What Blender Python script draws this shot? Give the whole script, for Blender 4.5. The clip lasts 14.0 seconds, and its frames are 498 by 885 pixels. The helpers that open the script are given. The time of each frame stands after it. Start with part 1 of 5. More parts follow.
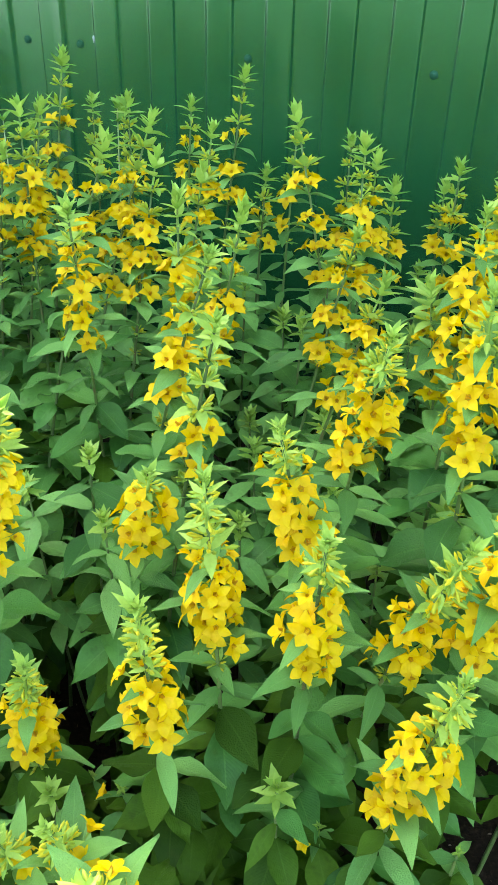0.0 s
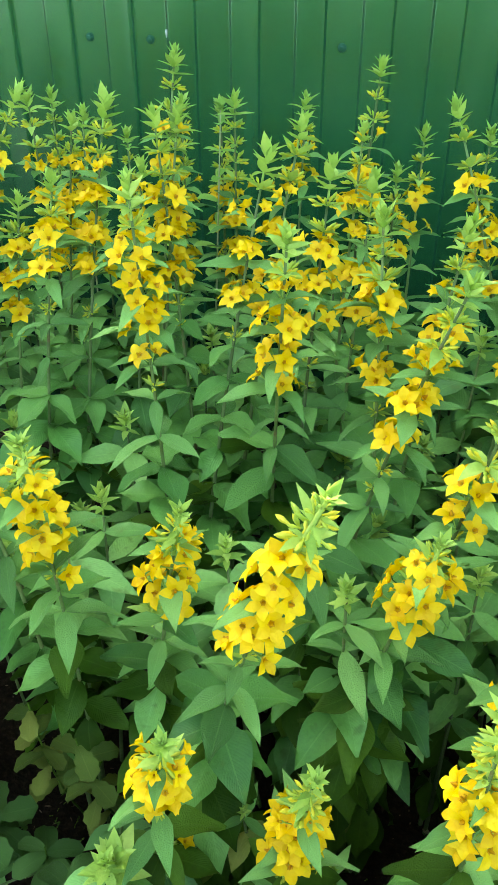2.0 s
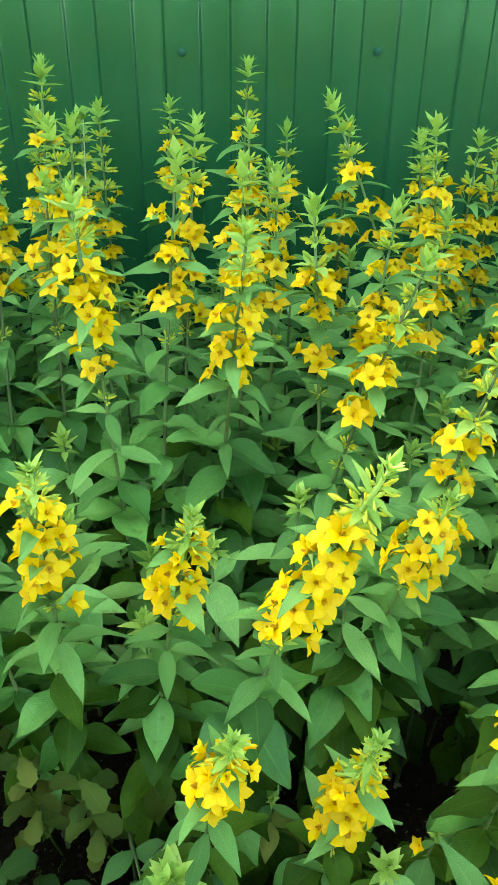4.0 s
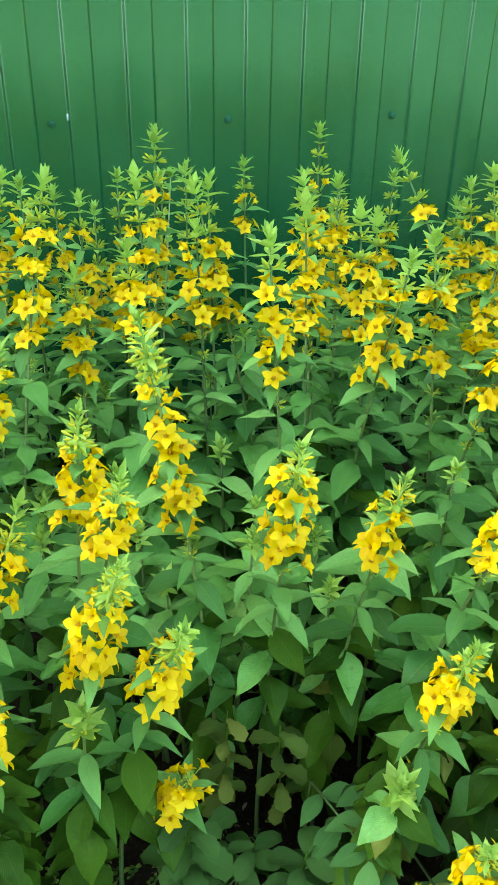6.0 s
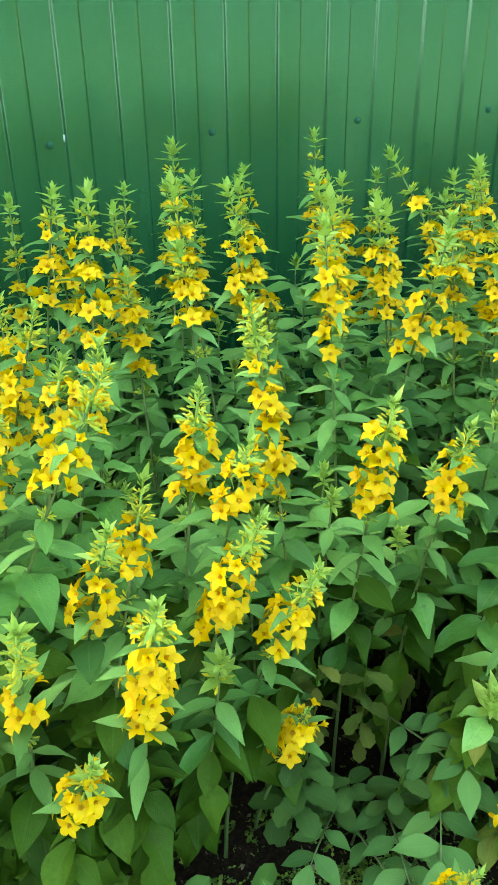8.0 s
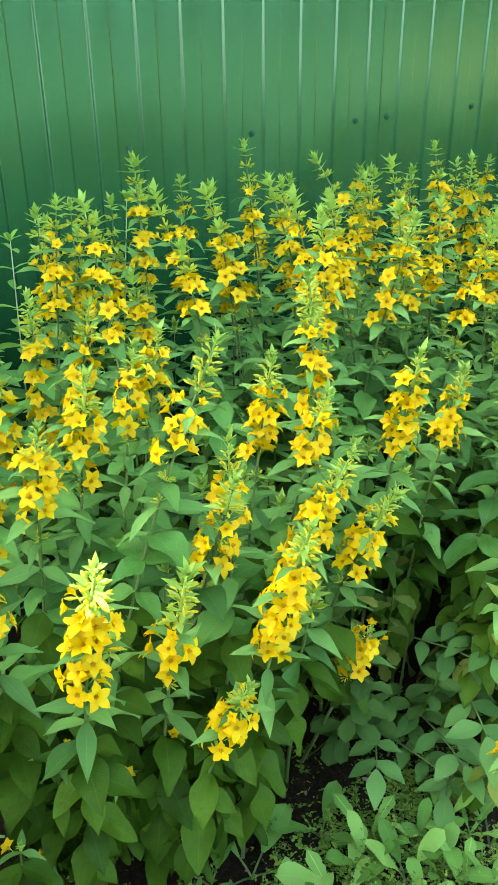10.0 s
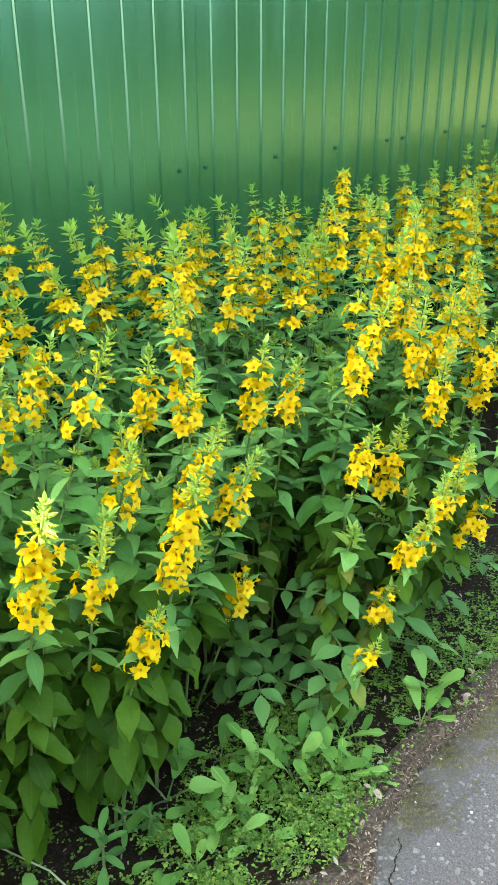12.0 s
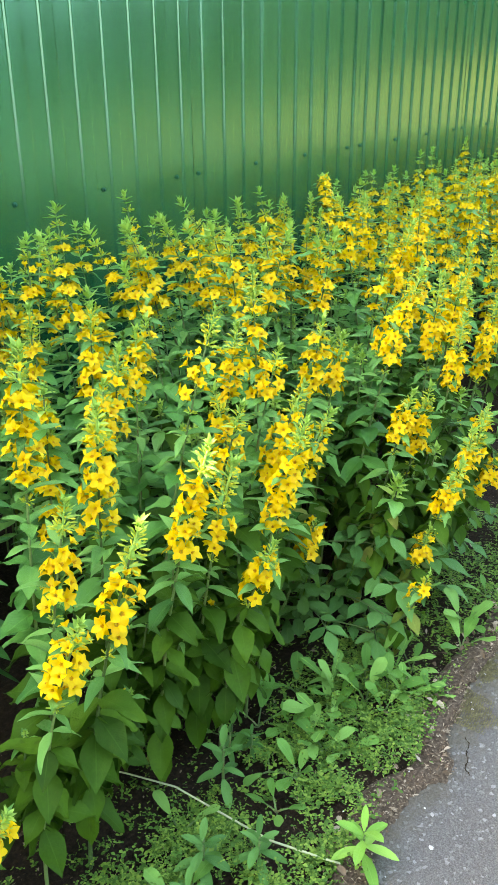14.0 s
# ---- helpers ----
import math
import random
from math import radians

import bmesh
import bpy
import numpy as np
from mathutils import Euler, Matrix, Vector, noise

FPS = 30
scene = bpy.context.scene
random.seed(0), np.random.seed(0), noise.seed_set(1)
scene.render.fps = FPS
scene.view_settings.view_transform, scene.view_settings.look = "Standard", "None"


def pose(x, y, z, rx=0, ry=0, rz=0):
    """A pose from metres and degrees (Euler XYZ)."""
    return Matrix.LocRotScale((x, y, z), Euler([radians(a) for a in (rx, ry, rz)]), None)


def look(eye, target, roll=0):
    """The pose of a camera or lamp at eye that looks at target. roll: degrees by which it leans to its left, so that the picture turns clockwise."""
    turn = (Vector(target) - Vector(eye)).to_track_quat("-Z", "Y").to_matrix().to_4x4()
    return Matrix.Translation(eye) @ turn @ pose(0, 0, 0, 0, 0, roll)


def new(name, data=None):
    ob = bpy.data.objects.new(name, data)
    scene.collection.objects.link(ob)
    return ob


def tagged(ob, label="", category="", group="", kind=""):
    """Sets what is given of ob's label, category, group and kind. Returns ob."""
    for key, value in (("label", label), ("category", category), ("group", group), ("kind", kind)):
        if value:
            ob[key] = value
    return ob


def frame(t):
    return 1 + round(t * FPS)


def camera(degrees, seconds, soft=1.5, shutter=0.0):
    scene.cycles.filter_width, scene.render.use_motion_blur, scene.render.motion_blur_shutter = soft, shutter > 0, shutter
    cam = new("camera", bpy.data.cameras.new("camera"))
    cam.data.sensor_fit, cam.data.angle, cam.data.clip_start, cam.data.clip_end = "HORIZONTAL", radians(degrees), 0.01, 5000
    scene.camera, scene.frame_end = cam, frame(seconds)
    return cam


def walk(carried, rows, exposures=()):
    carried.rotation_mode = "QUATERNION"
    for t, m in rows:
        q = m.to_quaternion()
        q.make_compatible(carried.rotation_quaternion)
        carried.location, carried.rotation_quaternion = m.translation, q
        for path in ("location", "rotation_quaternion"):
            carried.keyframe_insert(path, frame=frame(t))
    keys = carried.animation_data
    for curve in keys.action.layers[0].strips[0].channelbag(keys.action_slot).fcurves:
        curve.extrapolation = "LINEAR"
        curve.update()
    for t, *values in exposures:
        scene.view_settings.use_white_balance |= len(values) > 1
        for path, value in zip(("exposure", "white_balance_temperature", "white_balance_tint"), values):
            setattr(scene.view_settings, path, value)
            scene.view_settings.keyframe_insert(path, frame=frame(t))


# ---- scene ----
cam = camera(32.4, 14.0, soft=0.9)
PATH = [
    (0, (0.089, -0.045, 1.176), (-0.39, 1.533, 0.045), 1.6),
    (0.5, (-0.01, -0.09, 1.186), (-0.462, 1.498, 0.058), 1.2),
    (1, (-0.09, -0.121, 1.178), (-0.504, 1.483, 0.058), 1.6),
    (1.5, (-0.172, -0.053, 1.161), (-0.564, 1.548, 0.027), 1.1),
    (2, (-0.228, 0.008, 1.166), (-0.598, 1.594, 0.004), -0.2),
    (2.5, (-0.229, -0.008, 1.168), (-0.556, 1.572, -0.013), -1.9),
    (2.7, (-0.246, -0.009, 1.17), (-0.534, 1.576, -0.016), -2.2),
    (4.8, (-0.533, -0.081, 1.16), (-0.256, 1.573, 0.07), 1.3),
    (5, (-0.567, -0.122, 1.167), (-0.271, 1.538, 0.092), 1.1),
    (5.5, (-0.654, -0.175, 1.192), (-0.322, 1.496, 0.145), 1.1),
    (6, (-0.767, -0.174, 1.199), (-0.399, 1.496, 0.162), 1.0),
    (6.5, (-0.86, -0.185, 1.195), (-0.418, 1.478, 0.175), 0.5),
    (7, (-0.95, -0.182, 1.201), (-0.437, 1.463, 0.187), 0.0),
    (7.2, (-0.959, -0.189, 1.203), (-0.439, 1.455, 0.189), -0.2),
    (9.3, (-1.256, -0.283, 1.206), (-0.392, 1.245, 0.248), -1.0),
    (9.5, (-1.309, -0.26, 1.213), (-0.388, 1.234, 0.254), -0.8),
    (10, (-1.401, -0.226, 1.208), (-0.382, 1.205, 0.252), -0.6),
    (10.5, (-1.432, -0.227, 1.203), (-0.327, 1.136, 0.243), 0.3),
    (11, (-1.469, -0.285, 1.204), (-0.255, 0.999, 0.267), 1.0),
    (11.5, (-1.555, -0.356, 1.213), (-0.256, 0.876, 0.322), 0.7),
    (12, (-1.65, -0.4, 1.23), (-0.302, 0.807, 0.378), -0.2),
    (12.5, (-1.713, -0.385, 1.228), (-0.325, 0.791, 0.397), -0.5),
    (13, (-1.83, -0.335, 1.227), (-0.401, 0.8, 0.408), -0.6),
    (13.5, (-1.959, -0.308, 1.229), (-0.492, 0.775, 0.408), -0.6),
    (14, (-2.017, -0.309, 1.232), (-0.532, 0.746, 0.407), -0.4),
]
walk(cam, [(t, look(eye, target, roll)) for t, eye, target, roll in PATH], [(0, 3.50, 8200, 8), (2.7, 3.50, 8200, 9), (5, 3.55, 8500, 0), (7, 3.55, 8500, 1), (9.5, 3.55, 8350, 7), (14, 3.52, 8350, 8)])

# ---- light: the fence shades the bed, the sky lights it ----
SUN_FROM = Vector((-0.46, 0.613, 0.711))
world = bpy.data.worlds.new("sky")
scene.world = world
world.use_nodes = True
wn, wl = world.node_tree.nodes, world.node_tree.links
sky = wn.new("ShaderNodeTexSky")
sky.sky_type, sky.sun_disc = "NISHITA", False
sky.sun_elevation, sky.sun_rotation = radians(42.9), radians(-36.9)
sky.air_density, sky.dust_density = 1.0, 1.5
wl.new(sky.outputs["Color"], wn["Background"].inputs["Color"])
wn["Background"].inputs["Strength"].default_value = 0.15
sun = new("sun", bpy.data.lights.new("sun", "SUN"))
sun.data.energy, sun.data.angle, sun.data.color = 4.0, radians(0.6), (1.0, 0.95, 0.86)
sun.matrix_world = look(SUN_FROM * 20, (0, 0, 0))


# ---- materials ----
def nodes_of(name):
    m = bpy.data.materials.new(name)
    m.use_nodes = True
    nt = m.node_tree
    return m, nt.nodes, nt.links, nt.nodes["Principled BSDF"]


def ramp(nodes, stops):
    r = nodes.new("ShaderNodeValToRGB")
    e = r.color_ramp.elements
    while len(e) < len(stops):
        e.new(0.5)
    for el, (p, c) in zip(e, stops):
        el.position, el.color = p, (*c, 1)
    return r


def noise_tex(nodes, links, scale, detail=4, coord="Object", rough=0.55):
    tc = nodes.new("ShaderNodeTexCoord")
    n = nodes.new("ShaderNodeTexNoise")
    n.inputs["Scale"].default_value, n.inputs["Detail"].default_value, n.inputs["Roughness"].default_value = scale, detail, rough
    links.new(tc.outputs[coord], n.inputs["Vector"])
    return n


def math_node(nodes, links, op, a, b):
    m = nodes.new("ShaderNodeMath")
    m.operation = op
    for i, v in enumerate((a, b)):
        if isinstance(v, (int, float)):
            m.inputs[i].default_value = v
        else:
            links.new(v, m.inputs[i])
    return m.outputs[0]


def mix_col(nodes, links, fac, a, b, blend="MIX"):
    m = nodes.new("ShaderNodeMix")
    m.data_type, m.blend_type = "RGBA", blend
    for sock, v in ((m.inputs[0], fac), (m.inputs[6], a), (m.inputs[7], b)):
        if isinstance(v, (int, float)):
            sock.default_value = v
        elif isinstance(v, tuple):
            sock.default_value = (*v, 1)
        else:
            links.new(v, sock)
    return m.outputs[2]


def leaf_material(name, dark, mid, light, rough=0.42, sheer=0.2, veins=True, spots=None, gloss=0.3):
    """A leaf: colour varies from leaf to leaf and over each blade, midrib and side veins as relief, some light through it."""
    m, n, l, b = nodes_of(name)
    info, geo = n.new("ShaderNodeObjectInfo"), n.new("ShaderNodeNewGeometry")
    rnd = math_node(n, l, "FRACT", math_node(n, l, "ADD", info.outputs["Random"], geo.outputs["Random Per Island"]), 0)
    patch = noise_tex(n, l, 45, 4)
    v = math_node(n, l, "ADD", math_node(n, l, "MULTIPLY", rnd, 0.75), math_node(n, l, "MULTIPLY", patch.outputs["Fac"], 0.35))
    col = ramp(n, ((0.1, dark), (0.5, mid), (1.0, light)))
    l.new(v, col.inputs["Fac"])
    out = col.outputs["Color"]
    fine = noise_tex(n, l, 260, 3)
    out = mix_col(n, l, 0.20, out, fine.outputs["Fac"], "OVERLAY")
    height = fine.outputs["Fac"]
    if veins:
        uv = n.new("ShaderNodeUVMap")
        sep = n.new("ShaderNodeSeparateXYZ")
        l.new(uv.outputs["UV"], sep.inputs[0])
        across = math_node(n, l, "ABSOLUTE", math_node(n, l, "SUBTRACT", sep.outputs["X"], 0.5), 0)
        rib = math_node(n, l, "LESS_THAN", across, 0.022)
        out = mix_col(n, l, math_node(n, l, "MULTIPLY", rib, 0.10), out, tuple(min(1, c * 1.6 + 0.03) for c in light))
        slant = math_node(n, l, "SUBTRACT", sep.outputs["Y"], math_node(n, l, "MULTIPLY", across, 0.55))
        wave = math_node(n, l, "SINE", math_node(n, l, "MULTIPLY", slant, 62.0), 0)
        side = math_node(n, l, "POWER", math_node(n, l, "ABSOLUTE", wave, 0), 0.5)
        height = math_node(n, l, "ADD", math_node(n, l, "MULTIPLY", side, 0.10), math_node(n, l, "ADD", math_node(n, l, "MULTIPLY", fine.outputs["Fac"], 0.18), math_node(n, l, "MULTIPLY", patch.outputs["Fac"], 1.2)))
    if spots:
        big = noise_tex(n, l, 55, 2)
        s = ramp(n, ((0.60, (0, 0, 0)), (0.72, (1, 1, 1))))
        l.new(big.outputs["Fac"], s.inputs["Fac"])
        out = mix_col(n, l, math_node(n, l, "MULTIPLY", s.outputs["Color"], 0.6), out, spots)
    bump = n.new("ShaderNodeBump")
    bump.inputs["Strength"].default_value, bump.inputs["Distance"].default_value = 0.8, 0.0020
    l.new(height, bump.inputs["Height"])
    l.new(bump.outputs["Normal"], b.inputs["Normal"])
    l.new(out, b.inputs["Base Color"])
    b.inputs["Roughness"].default_value = rough
    b.inputs["Specular IOR Level"].default_value = gloss
    trans = n.new("ShaderNodeBsdfTranslucent")
    l.new(mix_col(n, l, 0.5, out, light), trans.inputs["Color"])
    mix = n.new("ShaderNodeMixShader")
    mix.inputs[0].default_value = sheer
    l.new(b.outputs[0], mix.inputs[1])
    l.new(trans.outputs[0], mix.inputs[2])
    l.new(mix.outputs[0], n["Material Output"].inputs["Surface"])
    return m


YOUNG = leaf_material("young_loosestrife_leaf", (0.047, 0.160, 0.029), (0.108, 0.300, 0.056), (0.205, 0.44, 0.096), rough=0.46, sheer=0.16, spots=(0.085, 0.16, 0.022), gloss=0.34)
LEAF = leaf_material("loosestrife_leaf", (0.024, 0.106, 0.017), (0.066, 0.228, 0.036), (0.145, 0.365, 0.068), rough=0.48, sheer=0.14, spots=(0.055, 0.13, 0.014), gloss=0.28)
# older olive leaf, its colour also darkened for the shade low in the bed
OLDER_SHADED = leaf_material("older_shaded_olive_leaf", (0.016, 0.052, 0.004), (0.036, 0.098, 0.006), (0.066, 0.150, 0.011), rough=0.6, sheer=0.12, spots=(0.035, 0.075, 0.008), gloss=0.12)
YELLOWED = leaf_material("yellowing_leaf", (0.05, 0.12, 0.015), (0.11, 0.18, 0.022), (0.23, 0.26, 0.04), rough=0.65, spots=(0.16, 0.14, 0.03))
BRACT = leaf_material("young_bract", (0.16, 0.33, 0.050), (0.285, 0.475, 0.080), (0.43, 0.62, 0.130), rough=0.5, sheer=0.35, veins=False)
BUD = leaf_material("flower_bud", (0.24, 0.42, 0.05), (0.40, 0.52, 0.06), (0.78, 0.62, 0.03), rough=0.5, sheer=0.3, veins=False)
PETAL = leaf_material("yellow_petal", (0.69, 0.41, 0.002), (0.77, 0.51, 0.005), (0.82, 0.59, 0.011), rough=0.55, sheer=0.28, veins=False)
THROAT = leaf_material("orange_throat", (0.50, 0.23, 0.004), (0.58, 0.29, 0.005), (0.66, 0.36, 0.006), rough=0.6, sheer=0.2, veins=False)
STEM = leaf_material("green_stem", (0.045, 0.085, 0.022), (0.085, 0.15, 0.04), (0.15, 0.23, 0.07), rough=0.55, sheer=0.0, veins=False, spots=(0.15, 0.07, 0.03))
LIME = leaf_material("light_weed_leaf", (0.13, 0.32, 0.04), (0.20, 0.44, 0.06), (0.32, 0.56, 0.10), rough=0.45)
WEED = leaf_material("weed_leaf", (0.055, 0.175, 0.022), (0.115, 0.295, 0.045), (0.22, 0.43, 0.085), rough=0.5)
PINNATE = leaf_material("dull_leaflet", (0.042, 0.140, 0.026), (0.074, 0.220, 0.042), (0.130, 0.310, 0.068), rough=0.5)
CHICK = leaf_material("creeping_leaf", (0.028, 0.085, 0.010), (0.080, 0.19, 0.024), (0.26, 0.39, 0.055), rough=0.6, veins=False)
LOBE = leaf_material("lobed_leaf", (0.028, 0.085, 0.012), (0.050, 0.140, 0.022), (0.090, 0.21, 0.038), rough=0.55)
LITTER = leaf_material("dry_litter", (0.07, 0.042, 0.022), (0.17, 0.115, 0.068), (0.42, 0.34, 0.24), rough=0.9, sheer=0.05, veins=False)
LAWN = leaf_material("sunlit_grass", (0.054, 0.066, 0.011), (0.080, 0.089, 0.017), (0.108, 0.114, 0.027), rough=0.8, sheer=0.0, veins=False)
TREES = leaf_material("far_foliage", (0.012, 0.028, 0.008), (0.022, 0.048, 0.014), (0.035, 0.07, 0.02), rough=0.9, sheer=0.0, veins=False)
TURF = leaf_material("short_turf", (0.020, 0.046, 0.016), (0.036, 0.074, 0.026), (0.056, 0.098, 0.040), rough=0.9, sheer=0.0, veins=False)
STRAW = leaf_material("pale_stalk", (0.30, 0.36, 0.16), (0.42, 0.46, 0.24), (0.52, 0.54, 0.32), rough=0.6, sheer=0.05, veins=False)


def soil_material(name, low, mid, high):
    m, n, l, b = nodes_of(name)
    big, small = noise_tex(n, l, 5, 5), noise_tex(n, l, 130, 6, rough=0.7)
    c = ramp(n, ((0.30, low), (0.52, mid), (0.75, high)))
    l.new(small.outputs["Fac"], c.inputs["Fac"])
    out = mix_col(n, l, math_node(n, l, "MULTIPLY", big.outputs["Fac"], 0.4), c.outputs["Color"], mid)
    l.new(out, b.inputs["Base Color"])
    bump = n.new("ShaderNodeBump")
    bump.inputs["Strength"].default_value, bump.inputs["Distance"].default_value = 0.9, 0.012
    l.new(small.outputs["Fac"], bump.inputs["Height"])
    l.new(bump.outputs["Normal"], b.inputs["Normal"])
    b.inputs["Roughness"].default_value = 0.95
    b.inputs["Specular IOR Level"].default_value = 0.15
    return m


def asphalt_material():
    m, n, l, b = nodes_of("worn_asphalt")
    stones = n.new("ShaderNodeTexVoronoi")
    tc = n.new("ShaderNodeTexCoord")
    l.new(tc.outputs["Object"], stones.inputs["Vector"])
    stones.inputs["Scale"].default_value = 170
    fine, big = noise_tex(n, l, 420, 4), noise_tex(n, l, 7, 5)
    base = ramp(n, ((0.34, (0.070, 0.063, 0.054)), (0.52, (0.120, 0.110, 0.096)), (0.70, (0.185, 0.172, 0.152))))
    l.new(fine.outputs["Fac"], base.inputs["Fac"])
    speck = n.new("ShaderNodeSeparateColor")
    l.new(stones.outputs["Color"], speck.inputs[0])
    pale = ramp(n, ((0.90, (0, 0, 0)), (0.97, (1, 1, 1))))
    l.new(speck.outputs[0], pale.inputs["Fac"])
    out = mix_col(n, l, math_node(n, l, "MULTIPLY", pale.outputs["Color"], 0.5), base.outputs["Color"], (0.36, 0.35, 0.33))
    dirt = ramp(n, ((0.42, (0, 0, 0)), (0.62, (1, 1, 1))))
    edge, patch = n.new("ShaderNodeSeparateXYZ"), noise_tex(n, l, 26, 6, rough=0.7)
    l.new(tc.outputs["Object"], edge.inputs[0])
    washed = math_node(n, l, "MULTIPLY", math_node(n, l, "SUBTRACT", edge.outputs["Y"], 0.075), 3.6)
    l.new(math_node(n, l, "ADD", math_node(n, l, "MULTIPLY", math_node(n, l, "ADD", big.outputs["Fac"], patch.outputs["Fac"]), 0.48), washed), dirt.inputs["Fac"])
    out = mix_col(n, l, math_node(n, l, "MULTIPLY", dirt.outputs["Color"], 0.6), out, (0.085, 0.072, 0.040))
    l.new(out, b.inputs["Base Color"])
    bump = n.new("ShaderNodeBump")
    bump.inputs["Strength"].default_value, bump.inputs["Distance"].default_value = 0.9, 0.004
    l.new(math_node(n, l, "ADD", stones.outputs["Distance"], fine.outputs["Fac"]), bump.inputs["Height"])
    l.new(bump.outputs["Normal"], b.inputs["Normal"])
    b.inputs["Roughness"].default_value = 0.9
    return m


def fence_material(name, base, rough, coat=1.0):
    m, n, l, b = nodes_of(name)
    tc, mp = n.new("ShaderNodeTexCoord"), n.new("ShaderNodeMapping")
    mp.inputs["Scale"].default_value = (18, 18, 0.9)
    l.new(tc.outputs["Object"], mp.inputs["Vector"])
    streak = n.new("ShaderNodeTexNoise")
    streak.inputs["Scale"].default_value, streak.inputs["Detail"].default_value = 1.0, 5
    l.new(mp.outputs[0], streak.inputs["Vector"])
    dust = noise_tex(n, l, 3.5, 6, rough=0.65)
    fac = math_node(n, l, "MULTIPLY", math_node(n, l, "ADD", streak.outputs["Fac"], dust.outputs["Fac"]), 0.5)
    c = ramp(n, ((0.3, tuple(v * 0.85 for v in base)), (0.7, tuple(v * 1.12 + 0.004 for v in base))))
    l.new(fac, c.inputs["Fac"])
    l.new(c.outputs["Color"], b.inputs["Base Color"])
    r = ramp(n, ((0.3, (rough * 0.8,) * 3), (0.75, (rough * 1.35,) * 3)))
    l.new(fac, r.inputs["Fac"])
    l.new(r.outputs["Color"], b.inputs["Roughness"])
    bump = n.new("ShaderNodeBump")
    bump.inputs["Strength"].default_value, bump.inputs["Distance"].default_value = 0.06, 0.02
    l.new(dust.outputs["Fac"], bump.inputs["Height"])
    l.new(bump.outputs["Normal"], b.inputs["Normal"])
    b.inputs["IOR"].default_value, b.inputs["Specular Tint"].default_value = 1.5 + 0.53 * coat, (0.42, 1.0, 0.92, 1.0)
    b.inputs["Coat Weight"].default_value, b.inputs["Coat Roughness"].default_value, b.inputs["Coat IOR"].default_value = 0.4 * coat, 0.15, 1.5
    return m


SOIL, ASPHALT = soil_material("dark_soil", (0.010, 0.006, 0.003), (0.026, 0.016, 0.008), (0.070, 0.047, 0.027)), asphalt_material()
MOSS = soil_material("olive_moss", (0.07, 0.063, 0.026), (0.165, 0.150, 0.070), (0.30, 0.27, 0.16))
DIRT = soil_material("dry_dirt", (0.032, 0.021, 0.013), (0.105, 0.075, 0.050), (0.28, 0.215, 0.155))
FENCE = fence_material("green_painted_steel", (0.003, 0.076, 0.023), 0.20)
SCREW = fence_material("dark_green_screw", (0.005, 0.070, 0.026), 0.7, 0.15)


def stone_material(name, dark, light):
    m, n, l, b = nodes_of(name)
    info, f = n.new("ShaderNodeObjectInfo"), noise_tex(n, l, 150, 5)
    c = ramp(n, ((0.25, dark), (0.8, light)))
    l.new(math_node(n, l, "ADD", math_node(n, l, "MULTIPLY", info.outputs["Random"], 0.4), math_node(n, l, "MULTIPLY", f.outputs["Fac"], 0.6)), c.inputs["Fac"])
    l.new(c.outputs["Color"], b.inputs["Base Color"])
    b.inputs["Roughness"].default_value = 0.85
    return m


GRAVEL = stone_material("pale_gravel", (0.15, 0.146, 0.135), (0.25, 0.243, 0.225))
STONE = stone_material("pale_stone", (0.28, 0.26, 0.24), (0.62, 0.60, 0.56))
WHITE = stone_material("dried_white_drip", (0.36, 0.38, 0.36), (0.66, 0.67, 0.64))


# ---- mesh building ----
class Buf:
    """Vertices, faces, one uv per vertex and a material per face, gathered before they become a mesh."""

    def __init__(self):
        self.v, self.uv, self.f, self.m, self.k = [], [], [], [], 0

    def add(self, verts, faces, uvs=None, mat=0):
        verts = np.asarray(verts, dtype=float).reshape(-1, 3)
        self.v.append(verts)
        self.uv.append(np.zeros((len(verts), 2)) if uvs is None else np.asarray(uvs, dtype=float))
        self.f += [[i + self.k for i in f] for f in faces]
        mats = [mat] * len(faces) if isinstance(mat, int) else list(mat)
        self.m += mats
        self.k += len(verts)

    def put(self, other, matrix):
        a = np.array(matrix)
        v, uv = np.concatenate(other.v), np.concatenate(other.uv)
        self.add(v @ a[:3, :3].T + a[:3, 3], other.f, uv, other.m)

    def mesh(self, name, mats, smooth=True):
        me = bpy.data.meshes.new(name)
        v, uv = np.concatenate(self.v), np.concatenate(self.uv)
        me.from_pydata(v.tolist(), [], self.f)
        me.polygons.foreach_set("material_index", self.m)
        me.polygons.foreach_set("use_smooth", [smooth] * len(self.f))
        idx = np.empty(len(me.loops), dtype=np.int32)
        me.loops.foreach_get("vertex_index", idx)
        me.uv_layers.new(name="UVMap").data.foreach_set("uv", uv[idx].ravel())
        for mt in mats:
            me.materials.append(mt)
        me.update()
        return me


def thing(name, at, label, category, group="", kind=""):
    ob = new(name)
    ob.empty_display_size = 0.02
    ob.location = at
    return tagged(ob, label, category, group, kind)


def part(name, mesh, parent, m=None, label="", kind=""):
    """Links a mesh as one part under a thing; m is its place in the world."""
    ob = new(name, mesh)
    ob.parent = parent
    at = parent.location if parent.parent is None else parent.parent.location + parent.location
    ob.matrix_basis = Matrix.Translation(-at) @ (m if m is not None else Matrix())
    return tagged(ob, label, kind=kind)


